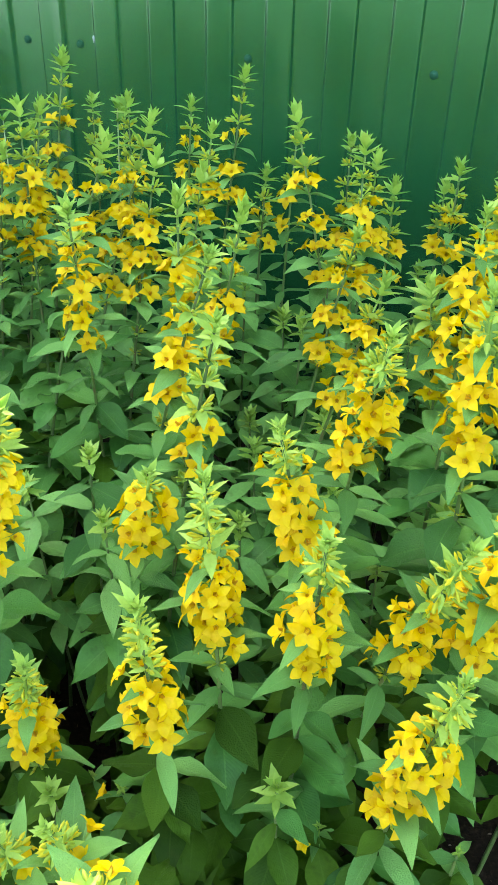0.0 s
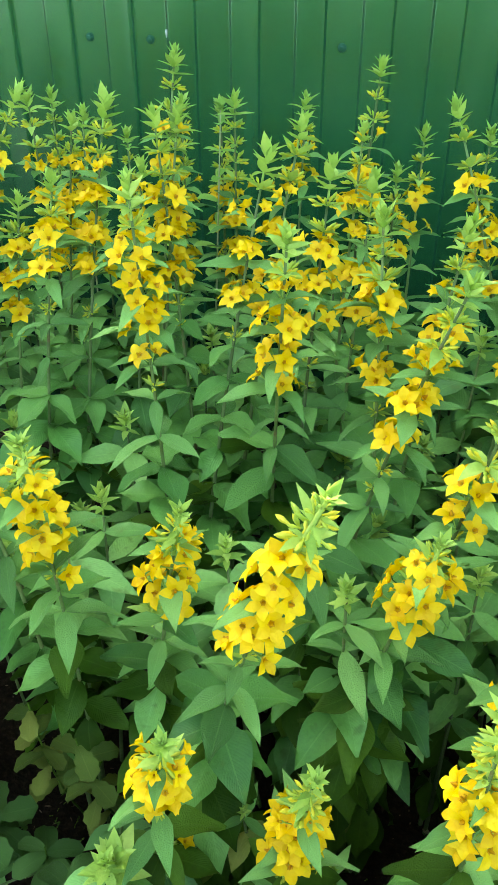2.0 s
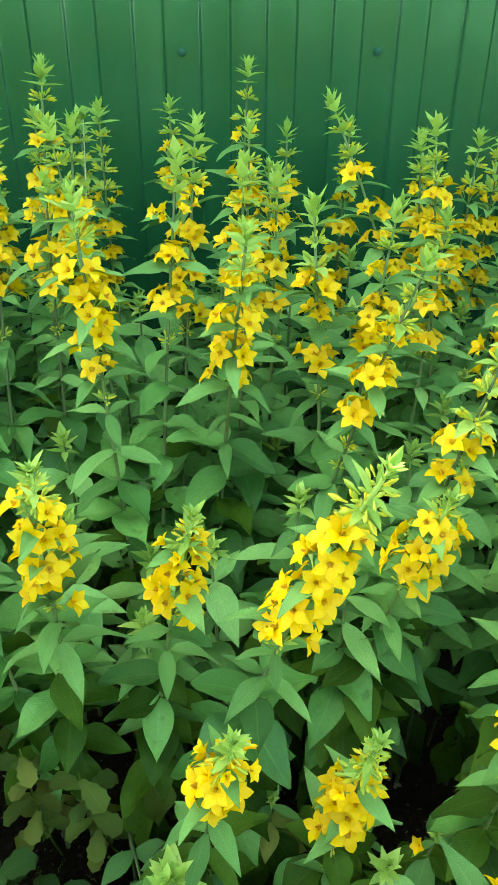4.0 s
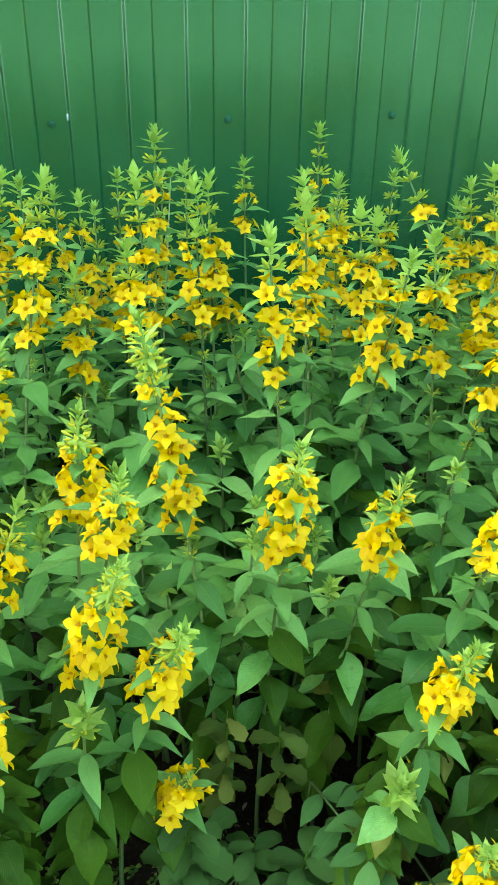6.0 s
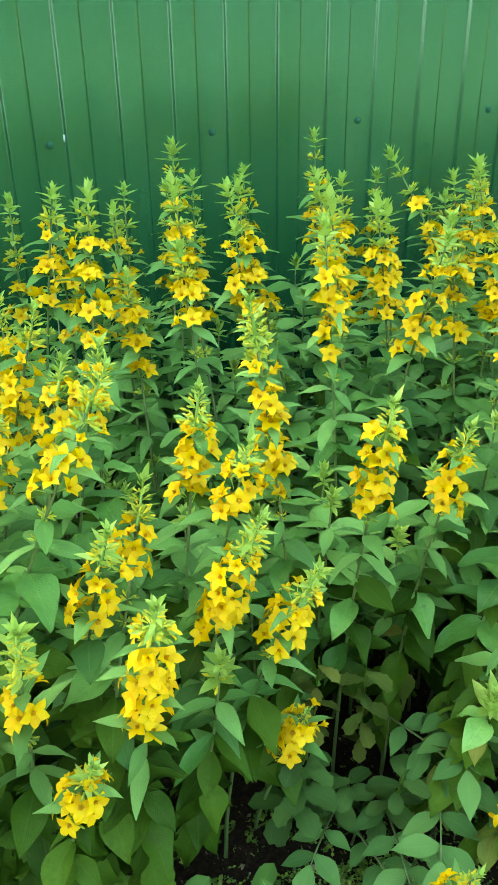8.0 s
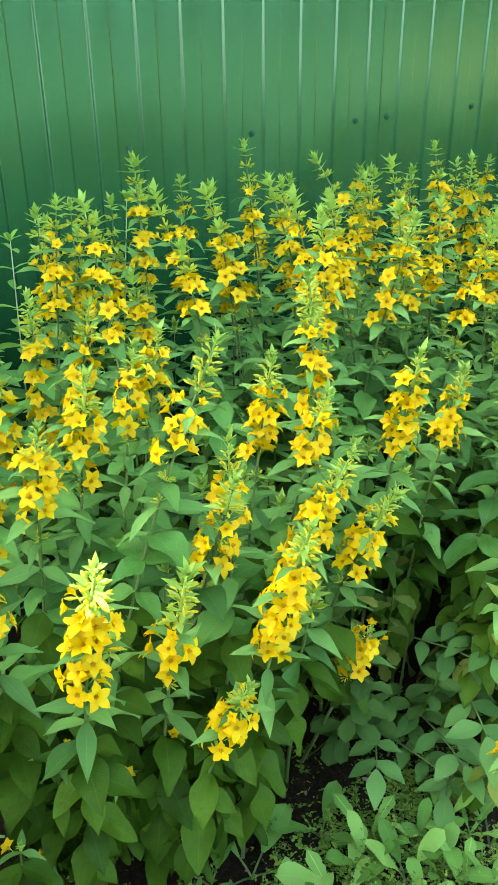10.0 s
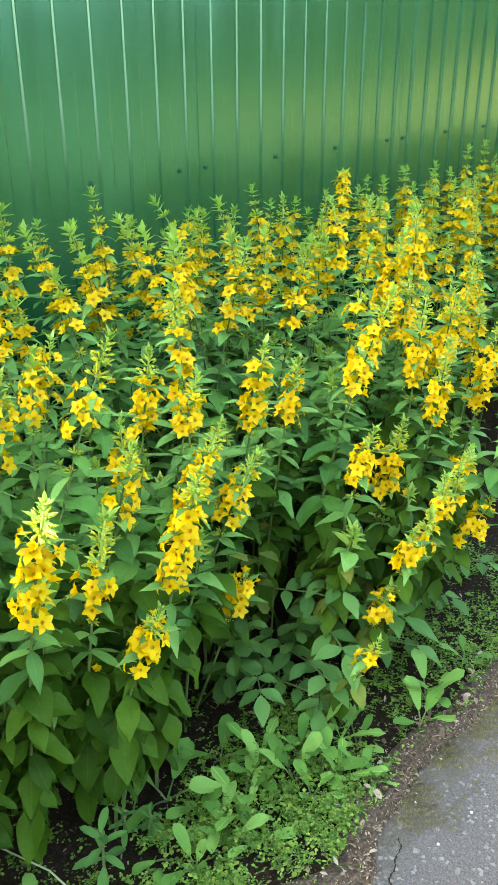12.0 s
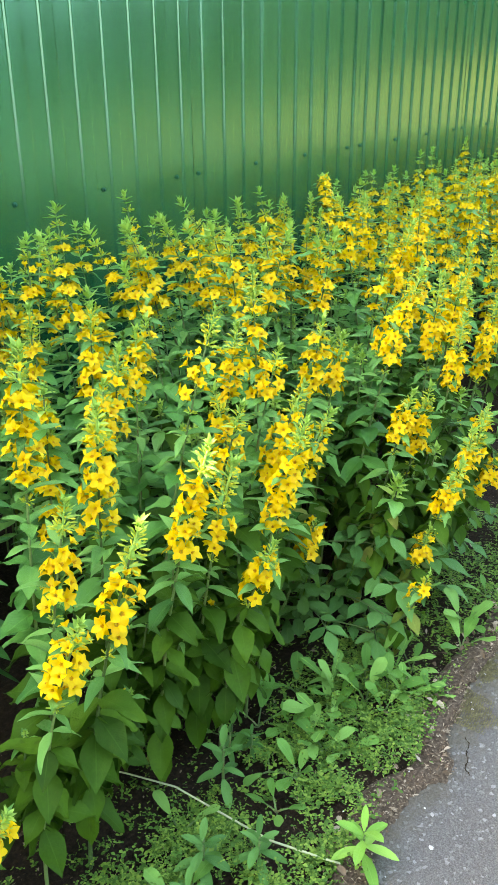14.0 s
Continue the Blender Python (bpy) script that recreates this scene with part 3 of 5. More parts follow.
def joined_stem(at, length, tip, buds, flowers, gap, top, tipsize, low, rng):
    """A stem in the thick of the bed or far along it, added to the one joined mass."""
    tube(MASS, [at(i / 5) for i in range(6)], [0.0034, 0.0030, 0.0026, 0.0022, 0.0018, 0.0014], 4, 5)
    MASS.put(remap(rng.choice(TIPS_BUDS if top == "buds" else TIPS_OPEN), (2, 4)), Matrix.Translation(tip) @ Matrix.Rotation(rng.uniform(0, 6.28), 4, "Z") @ Matrix.Scale(tipsize, 4))
    d = 0.034
    while d < buds - 0.03:
        MASS.put(remap(rng.choice(WHORLS_OPEN), (2, 4)), Matrix.Translation(at(1 - d / length)) @ Matrix.Rotation(rng.uniform(0, 6.28), 4, "Z"))
        d += 0.035
    end = d + flowers
    while d < end:
        MASS.put(rng.choice(RINGS), Matrix.Translation(at(1 - d / length)) @ Matrix.Rotation(rng.uniform(0, 6.28), 4, "Z") @ Matrix.Scale(rng.uniform(0.95, 1.15), 4))
        d += gap
    d += 0.012
    a0 = rng.uniform(0, 6.28)
    while d < length - low:
        p = at(1 - d / length)
        a0 += 1.05
        for k in range(3):
            MASS.put(remap(rng.choice(COARSE), (3 if d > 0.3 else 6,)), azim(p, a0 + 2.094 * k + rng.uniform(-0.3, 0.3), rng.uniform(-0.25, 0.3), rng.uniform(0.055, 0.09), rng.uniform(-0.25, 0.25)))
        d += 0.048 * rng.uniform(0.85, 1.2)


def through_points(base, mid, tip):
    """A smooth stem from base to tip that passes through mid."""
    base, mid, tip = Vector(base), Vector(mid), Vector(tip)
    k = (mid - base).length / ((mid - base).length + (tip - mid).length)
    return lambda s: base * ((s - k) * (s - 1) / k) + mid * (s * (s - 1) / (k * (k - 1))) + tip * (s * (s - k) / (1 - k))


def loosestrife(x, y, z, buds, flowers, gap, count, top, lean, bend, seed, near, leafy=True, label="", tipsize=1.0, fsize=1.0, low=0.10, leafsize=1.0, joined=False, low_bloom=None):
    """One stem with its end at (x, y, z): buds metres of bud whorls, flowers metres of flowers gap apart, then leaves down to low."""
    rng = random.Random(seed)
    base = Vector((x + lean[0], y + lean[1], 0))
    tip = Vector((x, y, z - (0.038 if top == "open" else 0.034) * tipsize))
    at = stem_curve(base, tip, bend) if low_bloom is None else through_points(base, low_bloom, tip)
    length = (tip - base).length if low_bloom is None else (tip - Vector(low_bloom)).length + (Vector(low_bloom) - base).length
    if joined:
        return joined_stem(at, length, tip, buds, flowers, gap, top, tipsize, low, rng)
    if near and y > 0.66 and low_bloom is None:
        flowers *= 0.84
    ob = thing("loosestrife", base, label, "flower", "loosestrife stems in the bed")
    STEMS.append((x, y, z))
    b = Buf()
    tube(b, [at(i / 9) for i in range(10)], [0.0036 - 0.0022 * i / 9 for i in range(10)], 6)
    part("stem", b.mesh("stem", [STEM]), ob)
    axis = (at(1) - at(0.93)).normalized()
    turn = Vector((0, 0, 1)).rotation_difference(axis).to_matrix().to_4x4()
    shoot = Buf()
    shoot.put(rng.choice(TIPS_BUDS if top == "buds" else TIPS_OPEN),
         Matrix.Translation(tip) @ turn @ Matrix.Rotation(rng.uniform(0, 6.28), 4, "Z") @ Matrix.Scale(rng.uniform(0.9, 1.15) * tipsize, 4))
    step = 0.018 if top == "buds" else 0.029
    d = 0.030 * tipsize if top == "buds" else 0.030 * tipsize
    if low_bloom is None:
        buds = max(0.012, buds - (0.045 if top == "open" else 0.03))
    while d < buds and tipsize > 0.5:
        s = 1 - d / length
        k = 0.75 + 0.4 * d / max(buds, 0.01)
        shoot.put(rng.choice(WHORLS_CLOSE if top == "buds" else WHORLS_OPEN),
             Matrix.Translation(at(s)) @ turn @ Matrix.Rotation(rng.uniform(0, 6.28), 4, "Z") @ Matrix.Scale(k * rng.uniform(0.9, 1.15), 4))
        d += step * rng.uniform(0.85, 1.2)
    for extra in ((0.012, 0.7), (0.040, 0.55))[:rng.choice((0, 1, 1, 2))] if near and flowers > 0.04 else ():
        shoot.put(rng.choice(WHORLS_CLOSE), Matrix.Translation(at(max(0.05, 1 - (buds + flowers + extra[0]) / length))) @ Matrix.Rotation(rng.uniform(0, 6.28), 4, "Z") @ Matrix.Scale(extra[1], 4))
    part("bud_spike", shoot.mesh("bud_spike", [BRACT, BUD]), ob, label="pale green buds and bracts at the end of the stem", kind="stuff")
    rings = Buf()
    a0 = rng.uniform(0, 6.28)
    end = buds + flowers
    i = 0
    foliage = Buf()
    while d < end:
        s = 1 - d / length
        p = at(s)
        a0 += 1.05 + rng.uniform(-0.15, 0.15)
        q = (d - buds) / max(flowers, 0.01)
        if near:
            n = count + rng.choice((0, 0, 1, 1) if gap < 0.04 else (-1, 0, 1, 1))
            if q > 0.85:
                n = max(2, n - 2)
            for k in range(n):
                a = a0 + 6.283 * k / n + rng.uniform(-0.3, 0.3)
                e = rng.uniform(0.50, 1.30) if gap > 0.035 else rng.uniform(0.25, 1.10)
                dv = sphere_dir(a, e)
                half = 0.75 if q < 0.12 else 1.0
                part("flower", rng.choice(FLOWERS[:6] if half == 1.0 else FLOWERS[6:]), ob,
                     Matrix.Translation(p + Vector((dv.x, dv.y, dv.z * 0.6)) * rng.uniform(0.015, 0.027) + Vector((0, 0, rng.uniform(-0.004, 0.004) if gap > 0.04 else rng.uniform(-0.010, 0.008))))
                     @ dv.to_track_quat("Z", "Y").to_matrix().to_4x4() @ Matrix.Rotation(rng.uniform(0, 6.28), 4, "Z") @ Matrix.Scale(rng.uniform(0.90, 1.14) * half * fsize, 4))
            if gap > 0.03 or i % 2 == 0:
                nl = rng.choice((2, 3, 3)) if gap < 0.04 else 3
                for k in range(nl):
                    ln = (0.047 + 0.028 * min(1, q + 0.15)) * rng.uniform(0.8, 1.15) * leafsize
                    part("leaf", rng.choice(UPPER), ob, azim(p - Vector((0, 0, 0.005)), a0 + 0.5 + 6.283 * k / nl + rng.uniform(-0.3, 0.3), rng.uniform(0.0, 0.45) if gap > 0.03 else rng.uniform(0.2, 0.85), ln * 0.88, rng.uniform(-0.3, 0.3)))
        else:
            rings.put(rng.choice(RINGS), Matrix.Translation(p) @ Matrix.Rotation(rng.uniform(0, 6.28), 4, "Z") @ Matrix.Scale(rng.uniform(0.9, 1.1), 4))
        d += gap * rng.uniform(0.88, 1.15)
        i += 1
    d += 0.012
    i = 0
    while leafy and d < length - low:
        s = 1 - d / length
        p = at(s)
        a0 += 1.05 + rng.uniform(-0.2, 0.2)
        nl = 3 if rng.random() < 0.7 else 4
        for k in range(nl):
            ln = min(0.076, 0.058 + 0.008 * i) * rng.uniform(0.66, 1.16)
            m = azim(p, a0 + 6.283 * k / nl + rng.uniform(-0.3, 0.3), rng.uniform(-0.22, 0.36) - 0.030 * i - 2.2 * max(0, 0.44 - p.z), ln, rng.uniform(-0.25, 0.25))
            # ageing, plus canopy shade put into the colour of low front leaves
            age_shade = rng.random() + max(-0.4, min(0.75, (0.44 - p.z) * 2.3)) + ((0.62 if x < -0.8 else 0.22) if y < 0.6 and p.z < 0.5 else 0.0)
            if near and i < 3 and p.z > 0.36:
                part("leaf", rng.choice(UPPER if i < 2 and rng.random() < 0.8 else (LARGE_OLD_SHADED if age_shade > 0.9 else LARGE)), ob, m)
            else:
                f = Buf()
                src = rng.choice((LARGE_BUFS if i > 2 or p.z < 0.34 else UPPER_BUFS) if near else COARSE)
                f.add(np.concatenate(src.v), src.f, np.concatenate(src.uv), 1 if age_shade > (1.42 if -0.80 < x < -0.25 else 2.3) else (2 if age_shade > 0.74 else (0 if i > 1 else 3)))
                foliage.put(f, m)
        d += (0.046 if y > 0.7 else 0.037) * rng.uniform(0.85, 1.2)
        i += 1
    if rings.k:
        part("bloom", rings.mesh("bloom", [PETAL, THROAT, BRACT, LEAF]), ob, label="whorls of yellow star flowers", kind="stuff")
    if foliage.k:
        part("foliage", foliage.mesh("foliage", [LEAF, YELLOWED, OLDER_SHADED, YOUNG]), ob, kind="stuff")
    return ob


SEED = [100]


def nextseed():
    SEED[0] += 1
    return SEED[0]


def tall(x, y, z, buds=0.15, flowers=0.24, gap=0.046, lean=None, count=5, tipsize=1.0):
    sd = nextseed()
    r = random.Random(sd * 3)
    lean = lean or (r.uniform(-0.03, 0.03), r.uniform(0.0, 0.05))
    loosestrife(x, y, z, buds, flowers, gap, count, "open", lean, 0.75, sd, True, tipsize=tipsize,
                label="tall yellow loosestrife stem with spaced whorls of star flowers")


def spike(x, y, z, buds=0.060, flowers=0.15, gap=0.028, lean=None, count=5, bend=0.85, tipsize=1.0, fsize=1.0, leafsize=1.0):
    sd = nextseed()
    r = random.Random(sd * 3)
    if lean is None and x < -0.5 and y < 0.66:
        lean, bend = (r.uniform(-0.08, 0.0), z * r.uniform(0.16, 0.28)), 0.5
    lean = lean or (r.uniform(-0.04, 0.04), min(0.16, max(0.02, (0.85 - y) * 0.35)))
    loosestrife(x, y, z, buds, flowers, gap, count, "buds", lean, bend, sd, True, tipsize=tipsize, fsize=fsize, leafsize=leafsize, low=0.27 if -0.85 < x < -0.55 and y < 0.6 else (0.05 if x < -0.85 else 0.12),
                label="yellow loosestrife spike with dense star flowers and green buds")


def leafshoot(x, y, z, lean=None, buds=0.03, tipsize=0.95, near=True):
    sd = nextseed()
    r = random.Random(sd * 3)
    lean = lean or (r.uniform(-0.04, 0.04), min(0.12, max(0.02, (0.8 - y) * 0.3)))
    loosestrife(x, y, z, buds, 0.0, 0.04, 0, "open", lean, 0.8, sd, True, tipsize=tipsize, joined=not near, low=(0.13 if x < -1.28 else 0.10) if near else 0.26,
                label="leafy loosestrife shoot without open flowers")


def far_stem(x, y, z, buds, flowers, joined=False):
    sd = nextseed()
    r = random.Random(sd * 3)
    loosestrife(x, y, z, buds, flowers, r.uniform(0.036, 0.046), 5, "open" if r.random() < 0.6 else "buds", (r.uniform(-0.05, 0.05), r.uniform(0.0, 0.06)), 0.8, sd, False, low=0.2, joined=joined,
                label="yellow loosestrife stem in the thick of the bed")


def bloom(tip, lowest, opens=0.35, gap=0.025, count=5, top="buds", tipsize=1.0, root=None, fsize=1.0, leafsize=1.0):
    """A stem from its tip and its lowest open flowers; opens: the share of that stretch still in bud."""
    sd = nextseed()
    tip, lowest = Vector(tip), Vector(lowest)
    span = (tip - lowest).length
    if root is None:
        run = (lowest.xy - tip.xy) * (lowest.z / max(0.08, tip.z - lowest.z)) * 0.55
        run *= min(1.0, 0.22 / max(run.length, 1e-4))
        root = lowest.xy + run
        root = (root.x, max(root.y, 0.47 + 0.05 * random.Random(sd).random()))
    loosestrife(tip.x, tip.y, tip.z, max(0.02, span * opens - 0.036), span * (1 - opens), gap, count, top, (root[0] - tip.x, root[1] - tip.y), 0.8, sd, True, tipsize=tipsize, fsize=fsize, leafsize=leafsize,
                low=0.27 if -0.85 < tip.x < -0.55 and lowest.y < 0.6 else (0.14 if tip.x < -1.25 else 0.09), low_bloom=lowest,
                label="yellow loosestrife spike with dense star flowers and green buds" if top == "buds" else "tall yellow loosestrife stem with spaced whorls of star flowers")


def high(tip, lowest, opens=0.45, gap=0.044, count=5, tipsize=1.0):
    bloom(tip, lowest, opens, gap, count, "open", tipsize)


# tall stems close to the fence: the tip and the lowest whorl of flowers of each
high((-0.619, 1.230, 0.938), (-0.630, 1.190, 0.690), 0.42)
high((-0.335, 1.275, 0.928), (-0.345, 1.225, 0.690), 0.50)
high((-0.222, 1.172, 0.905), (-0.145, 1.070, 0.660), 0.38)
high((-0.105, 1.078, 0.897), (-0.096, 1.021, 0.655), 0.40)
high((-0.080, 1.214, 0.806), (-0.077, 1.185, 0.620), 0.50)
high((-0.020, 1.373, 0.765), (-0.018, 1.350, 0.600), 0.55)
high((-0.101, 1.158, 0.855), (-0.100, 1.110, 0.660))
high((0.091, 1.143, 0.900), (0.085, 1.090, 0.660), 0.40)
high((-0.450, 1.346, 0.860), (-0.450, 1.325, 0.680), 0.55)
high((-0.563, 1.055, 0.908), (-0.568, 0.985, 0.634), 0.46)
high((-0.340, 1.141, 0.878), (-0.345, 1.100, 0.670), 0.48)
high((-0.412, 1.085, 0.900), (-0.428, 0.955, 0.660), 0.38)
high((-0.585, 1.036, 0.908), (-0.546, 0.970, 0.680), 0.42)
high((-0.746, 1.145, 0.866), (-0.750, 1.100, 0.660), 0.40)
high((-0.851, 1.067, 0.924), (-0.886, 1.035, 0.700), 0.38)
high((-0.795, 1.086, 0.916), (-0.836, 0.930, 0.680), 0.36)
high((-0.784, 1.276, 0.842), (-0.780, 1.240, 0.650))
high((-0.268, 1.351, 0.822), (-0.268, 1.325, 0.640), 0.55)
high((-0.300, 1.290, 0.778), (-0.300, 1.265, 0.610), 0.55)
high((-0.312, 1.024, 0.852), (-0.318, 0.975, 0.640), 0.42)
high((-0.435, 0.985, 0.890), (-0.451, 0.895, 0.680), 0.40)
high((-0.357, 0.975, 0.880), (-0.362, 0.907, 0.650), 0.42)
high((-0.666, 1.075, 0.914), (-0.660, 0.955, 0.660), 0.40)
high((-0.095, 1.011, 0.803), (-0.118, 0.955, 0.620), 0.40)
high((-0.035, 0.870, 0.800), (-0.075, 0.820, 0.610), 0.38)
high((-0.764, 0.993, 0.804), (-0.765, 0.945, 0.620), 0.36)
high((-0.692, 0.950, 0.850), (-0.692, 0.900, 0.690), 0.40)
high((-0.591, 0.990, 0.860), (-0.591, 0.955, 0.700), 0.40)
high((0.718, 1.302, 0.868), (0.510, 1.152, 0.680), 0.2, 0.038)
tall(-0.557, 1.33, 0.86, 0.17)
tall(-0.67, 1.42, 0.83, 0.16)
tall(-0.172, 1.33, 0.835, 0.16)
tall(0.008, 1.245, 0.835, 0.12)
tall(0.137, 1.255, 0.825, 0.13)
tall(0.074, 1.33, 0.82, 0.15)
tall(0.259, 1.224, 0.835, 0.12)
tall(0.338, 1.21, 0.755, 0.11)
tall(0.324, 1.123, 0.755, 0.11)
tall(0.70, 1.43, 0.725, 0.15, 0.12)
tall(0.483, 1.207, 0.75, 0.04, 0.16)
tall(0.866, 1.341, 0.79, 0.10)
tall(-0.889, 1.394, 0.835, 0.16)
tall(-0.72, 1.29, 0.81, 0.15, 0.16)
tall(-0.594, 1.386, 0.835, 0.16, 0.14)
tall(-0.833, 1.20, 0.88, 0.12)
# the middle of the bed
high((-0.366, 0.757, 0.884), (-0.380, 0.800, 0.664), 0.40, 0.042)
high((-0.533, 0.793, 0.908), (-0.519, 0.783, 0.672), 0.32, 0.040)
high((-0.285, 0.870, 0.870), (-0.273, 0.845, 0.634), 0.42, 0.042)
high((-0.196, 0.728, 0.868), (-0.252, 0.736, 0.632), 0.45, 0.042)
high((-0.145, 0.608, 0.858), (-0.178, 0.620, 0.650), 0.62, 0.042, 4)
high((-0.200, 0.850, 0.870), (-0.225, 0.830, 0.640), 0.42, 0.040)
bloom((0.010, 0.625, 0.858), (-0.016, 0.660, 0.650), 0.36)
bloom((0.066, 0.860, 0.895), (0.064, 0.820, 0.690), 0.30, 0.034)
bloom((0.090, 0.640, 0.900), (0.094, 0.640, 0.690), 0.25, 0.030)
high((0.023, 0.850, 0.815), (0.049, 0.850, 0.610), 0.40, 0.040)
bloom((0.170, 0.700, 0.880), (0.150, 0.690, 0.640), 0.30, 0.030)
bloom((0.200, 0.850, 0.880), (0.190, 0.830, 0.650), 0.30, 0.034)
spike(0.362, 0.947, 0.855, 0.08, 0.20, 0.038)
spike(0.367, 0.805, 0.78, 0.08, 0.18, 0.036)
spike(0.554, 0.812, 0.735, 0.07, 0.18, 0.036)
spike(0.742, 0.825, 0.74, 0.07, 0.18, 0.036)
spike(0.771, 1.061, 0.79, 0.08, 0.18, 0.036)
spike(0.43, 0.634, 0.66, 0.06, 0.16, 0.034)
bloom((-0.705, 0.612, 0.884), (-0.663, 0.631, 0.583), 0.36, 0.036)
bloom((-0.775, 0.602, 0.792), (-0.788, 0.617, 0.598), 0.38, 0.030)
bloom((-0.742, 0.530, 0.755), (-0.760, 0.545, 0.622), 0.34, 0.028)
bloom((-0.888, 0.566, 0.855), (-0.962, 0.562, 0.676), 0.50, 0.032)
bloom((-0.850, 0.594, 0.690), (-0.888, 0.538, 0.558), 0.50, 0.030)
bloom((-0.912, 0.495, 0.705), (-0.938, 0.520, 0.535), 0.48, 0.030)
bloom((-0.910, 0.730, 0.795), (-0.933, 0.714, 0.668), 0.36, 0.030)
bloom((-0.860, 0.750, 0.800), (-0.885, 0.742, 0.660), 0.36, 0.032)
bloom((-0.925, 0.825, 0.830), (-0.985, 0.778, 0.612), 0.32, 0.034)
bloom((-1.000, 0.690, 0.790), (-1.020, 0.690, 0.620), 0.40, 0.034)
bloom((-1.090, 0.640, 0.770), (-1.100, 0.650, 0.600), 0.40, 0.034)
bloom((-1.283, 0.600, 0.885), (-1.300, 0.600, 0.650), 0.22, 0.040)
# the front of the bed: spikes that lean out towards the path
bloom((-0.284, 0.462, 0.818), (-0.345, 0.497, 0.585), 0.36, 0.026, tipsize=1.1)
bloom((-0.554, 0.546, 0.760), (-0.561, 0.572, 0.565), 0.34, 0.027)
bloom((-0.425, 0.570, 0.688), (-0.446, 0.580, 0.540), 0.38, 0.027)
bloom((-0.109, 0.484, 0.775), (-0.104, 0.503, 0.522), 0.42, 0.027, tipsize=1.1)
bloom((-0.064, 0.555, 0.790), (-0.041, 0.586, 0.600), 0.40, 0.027)
bloom((-0.001, 0.475, 0.745), (-0.012, 0.494, 0.545), 0.36, 0.026)
bloom((-0.139, 0.405, 0.695), (-0.138, 0.429, 0.475), 0.52, 0.026, tipsize=1.1)
bloom((-0.195, 0.560, 0.705), (-0.213, 0.575, 0.590), 0.30, 0.028)
bloom((0.108, 0.500, 0.745), (0.060, 0.540, 0.520), 0.48, 0.026, 4)
bloom((0.124, 0.420, 0.685), (0.091, 0.440, 0.440), 0.42, 0.025)
bloom((0.150, 0.520, 0.790), (0.130, 0.540, 0.560), 0.30, 0.027)
bloom((-0.397, 0.409, 0.580), (-0.413, 0.430, 0.432), 0.34, 0.023)
bloom((-0.271, 0.420, 0.556), (-0.292, 0.444, 0.346), 0.42, 0.024)
bloom((-0.296, 0.300, 0.480), (-0.288, 0.312, 0.355), 0.62, 0.024, leafsize=1.3)
bloom((-0.188, 0.308, 0.505), (-0.176, 0.325, 0.405), 0.66, 0.024, leafsize=1.3)
bloom((-0.107, 0.232, 0.589), (-0.104, 0.262, 0.486), 0.70, 0.024, leafsize=1.2)
bloom((-0.400, 0.300, 0.405), (-0.388, 0.322, 0.285), 0.40, 0.022)
bloom((-0.425, 0.330, 0.275), (-0.440, 0.340, 0.195), 0.34, 0.020, tipsize=0.8, root=(-0.36, 0.50))
bloom((-0.240, 0.300, 0.475), (-0.235, 0.315, 0.375), 0.72, 0.024, 3, leafsize=1.2)
bloom((-0.345, 0.300, 0.420), (-0.335, 0.318, 0.310), 0.60, 0.023, 3)
bloom((-0.548, 0.272, 0.240), (-0.568, 0.284, 0.172), 0.30, 0.020, 3, tipsize=0.6, root=(-0.52, 0.46), fsize=0.9)
bloom((-0.110, 0.285, 0.370), (-0.200, 0.300, 0.260), 0.36, 0.024, root=(-0.25, 0.50))
bloom((-0.752, 0.470, 0.698), (-0.790, 0.519, 0.482), 0.38, 0.025)
bloom((-0.697, 0.444, 0.630), (-0.730, 0.486, 0.462), 0.46, 0.024)
bloom((-0.890, 0.379, 0.692), (-0.901, 0.434, 0.446), 0.32, 0.025)
bloom((-0.972, 0.387, 0.497), (-0.992, 0.421, 0.355), 0.42, 0.020)
bloom((-0.690, 0.470, 0.368), (-0.704, 0.480, 0.300), 0.10, 0.017, tipsize=0.45, root=(-0.72, 0.58))
bloom((-1.147, 0.383, 0.752), (-1.147, 0.440, 0.528), 0.36, 0.026, tipsize=1.15)
bloom((-1.018, 0.437, 0.650), (-1.026, 0.474, 0.448), 0.55, 0.027, 3)
bloom((-1.308, 0.376, 0.700), (-1.329, 0.427, 0.466), 0.40, 0.027, 4, tipsize=1.15)
bloom((-1.232, 0.512, 0.802), (-1.210, 0.548, 0.558), 0.30, 0.027)
bloom((-1.321, 0.498, 0.696), (-1.345, 0.514, 0.500), 0.40, 0.030)
bloom((-1.409, 0.395, 0.592), (-1.418, 0.443, 0.422), 0.36, 0.024)
bloom((-1.560, 0.400, 0.390), (-1.575, 0.430, 0.300), 0.50, 0.022)
leafshoot(-0.455, 0.405, 0.40, lean=(-0.06, 0.14), tipsize=1.35)
leafshoot(-0.80, 0.472, 0.515, lean=(-0.04, 0.12), buds=0.08)
leafshoot(-0.315, 0.66, 0.64)
leafshoot(-0.27, 0.60, 0.60, buds=0.06)
leafshoot(-0.46, 0.395, 0.40, lean=(-0.03, 0.14))
leafshoot(-0.25, 0.40, 0.40, lean=(-0.02, 0.14))
leafshoot(-0.02, 0.44, 0.46, lean=(-0.02, 0.14))
leafshoot(-1.09, 0.50, 0.55, lean=(-0.02, 0.10), buds=0.06)
leafshoot(-0.92, 0.526, 0.495)


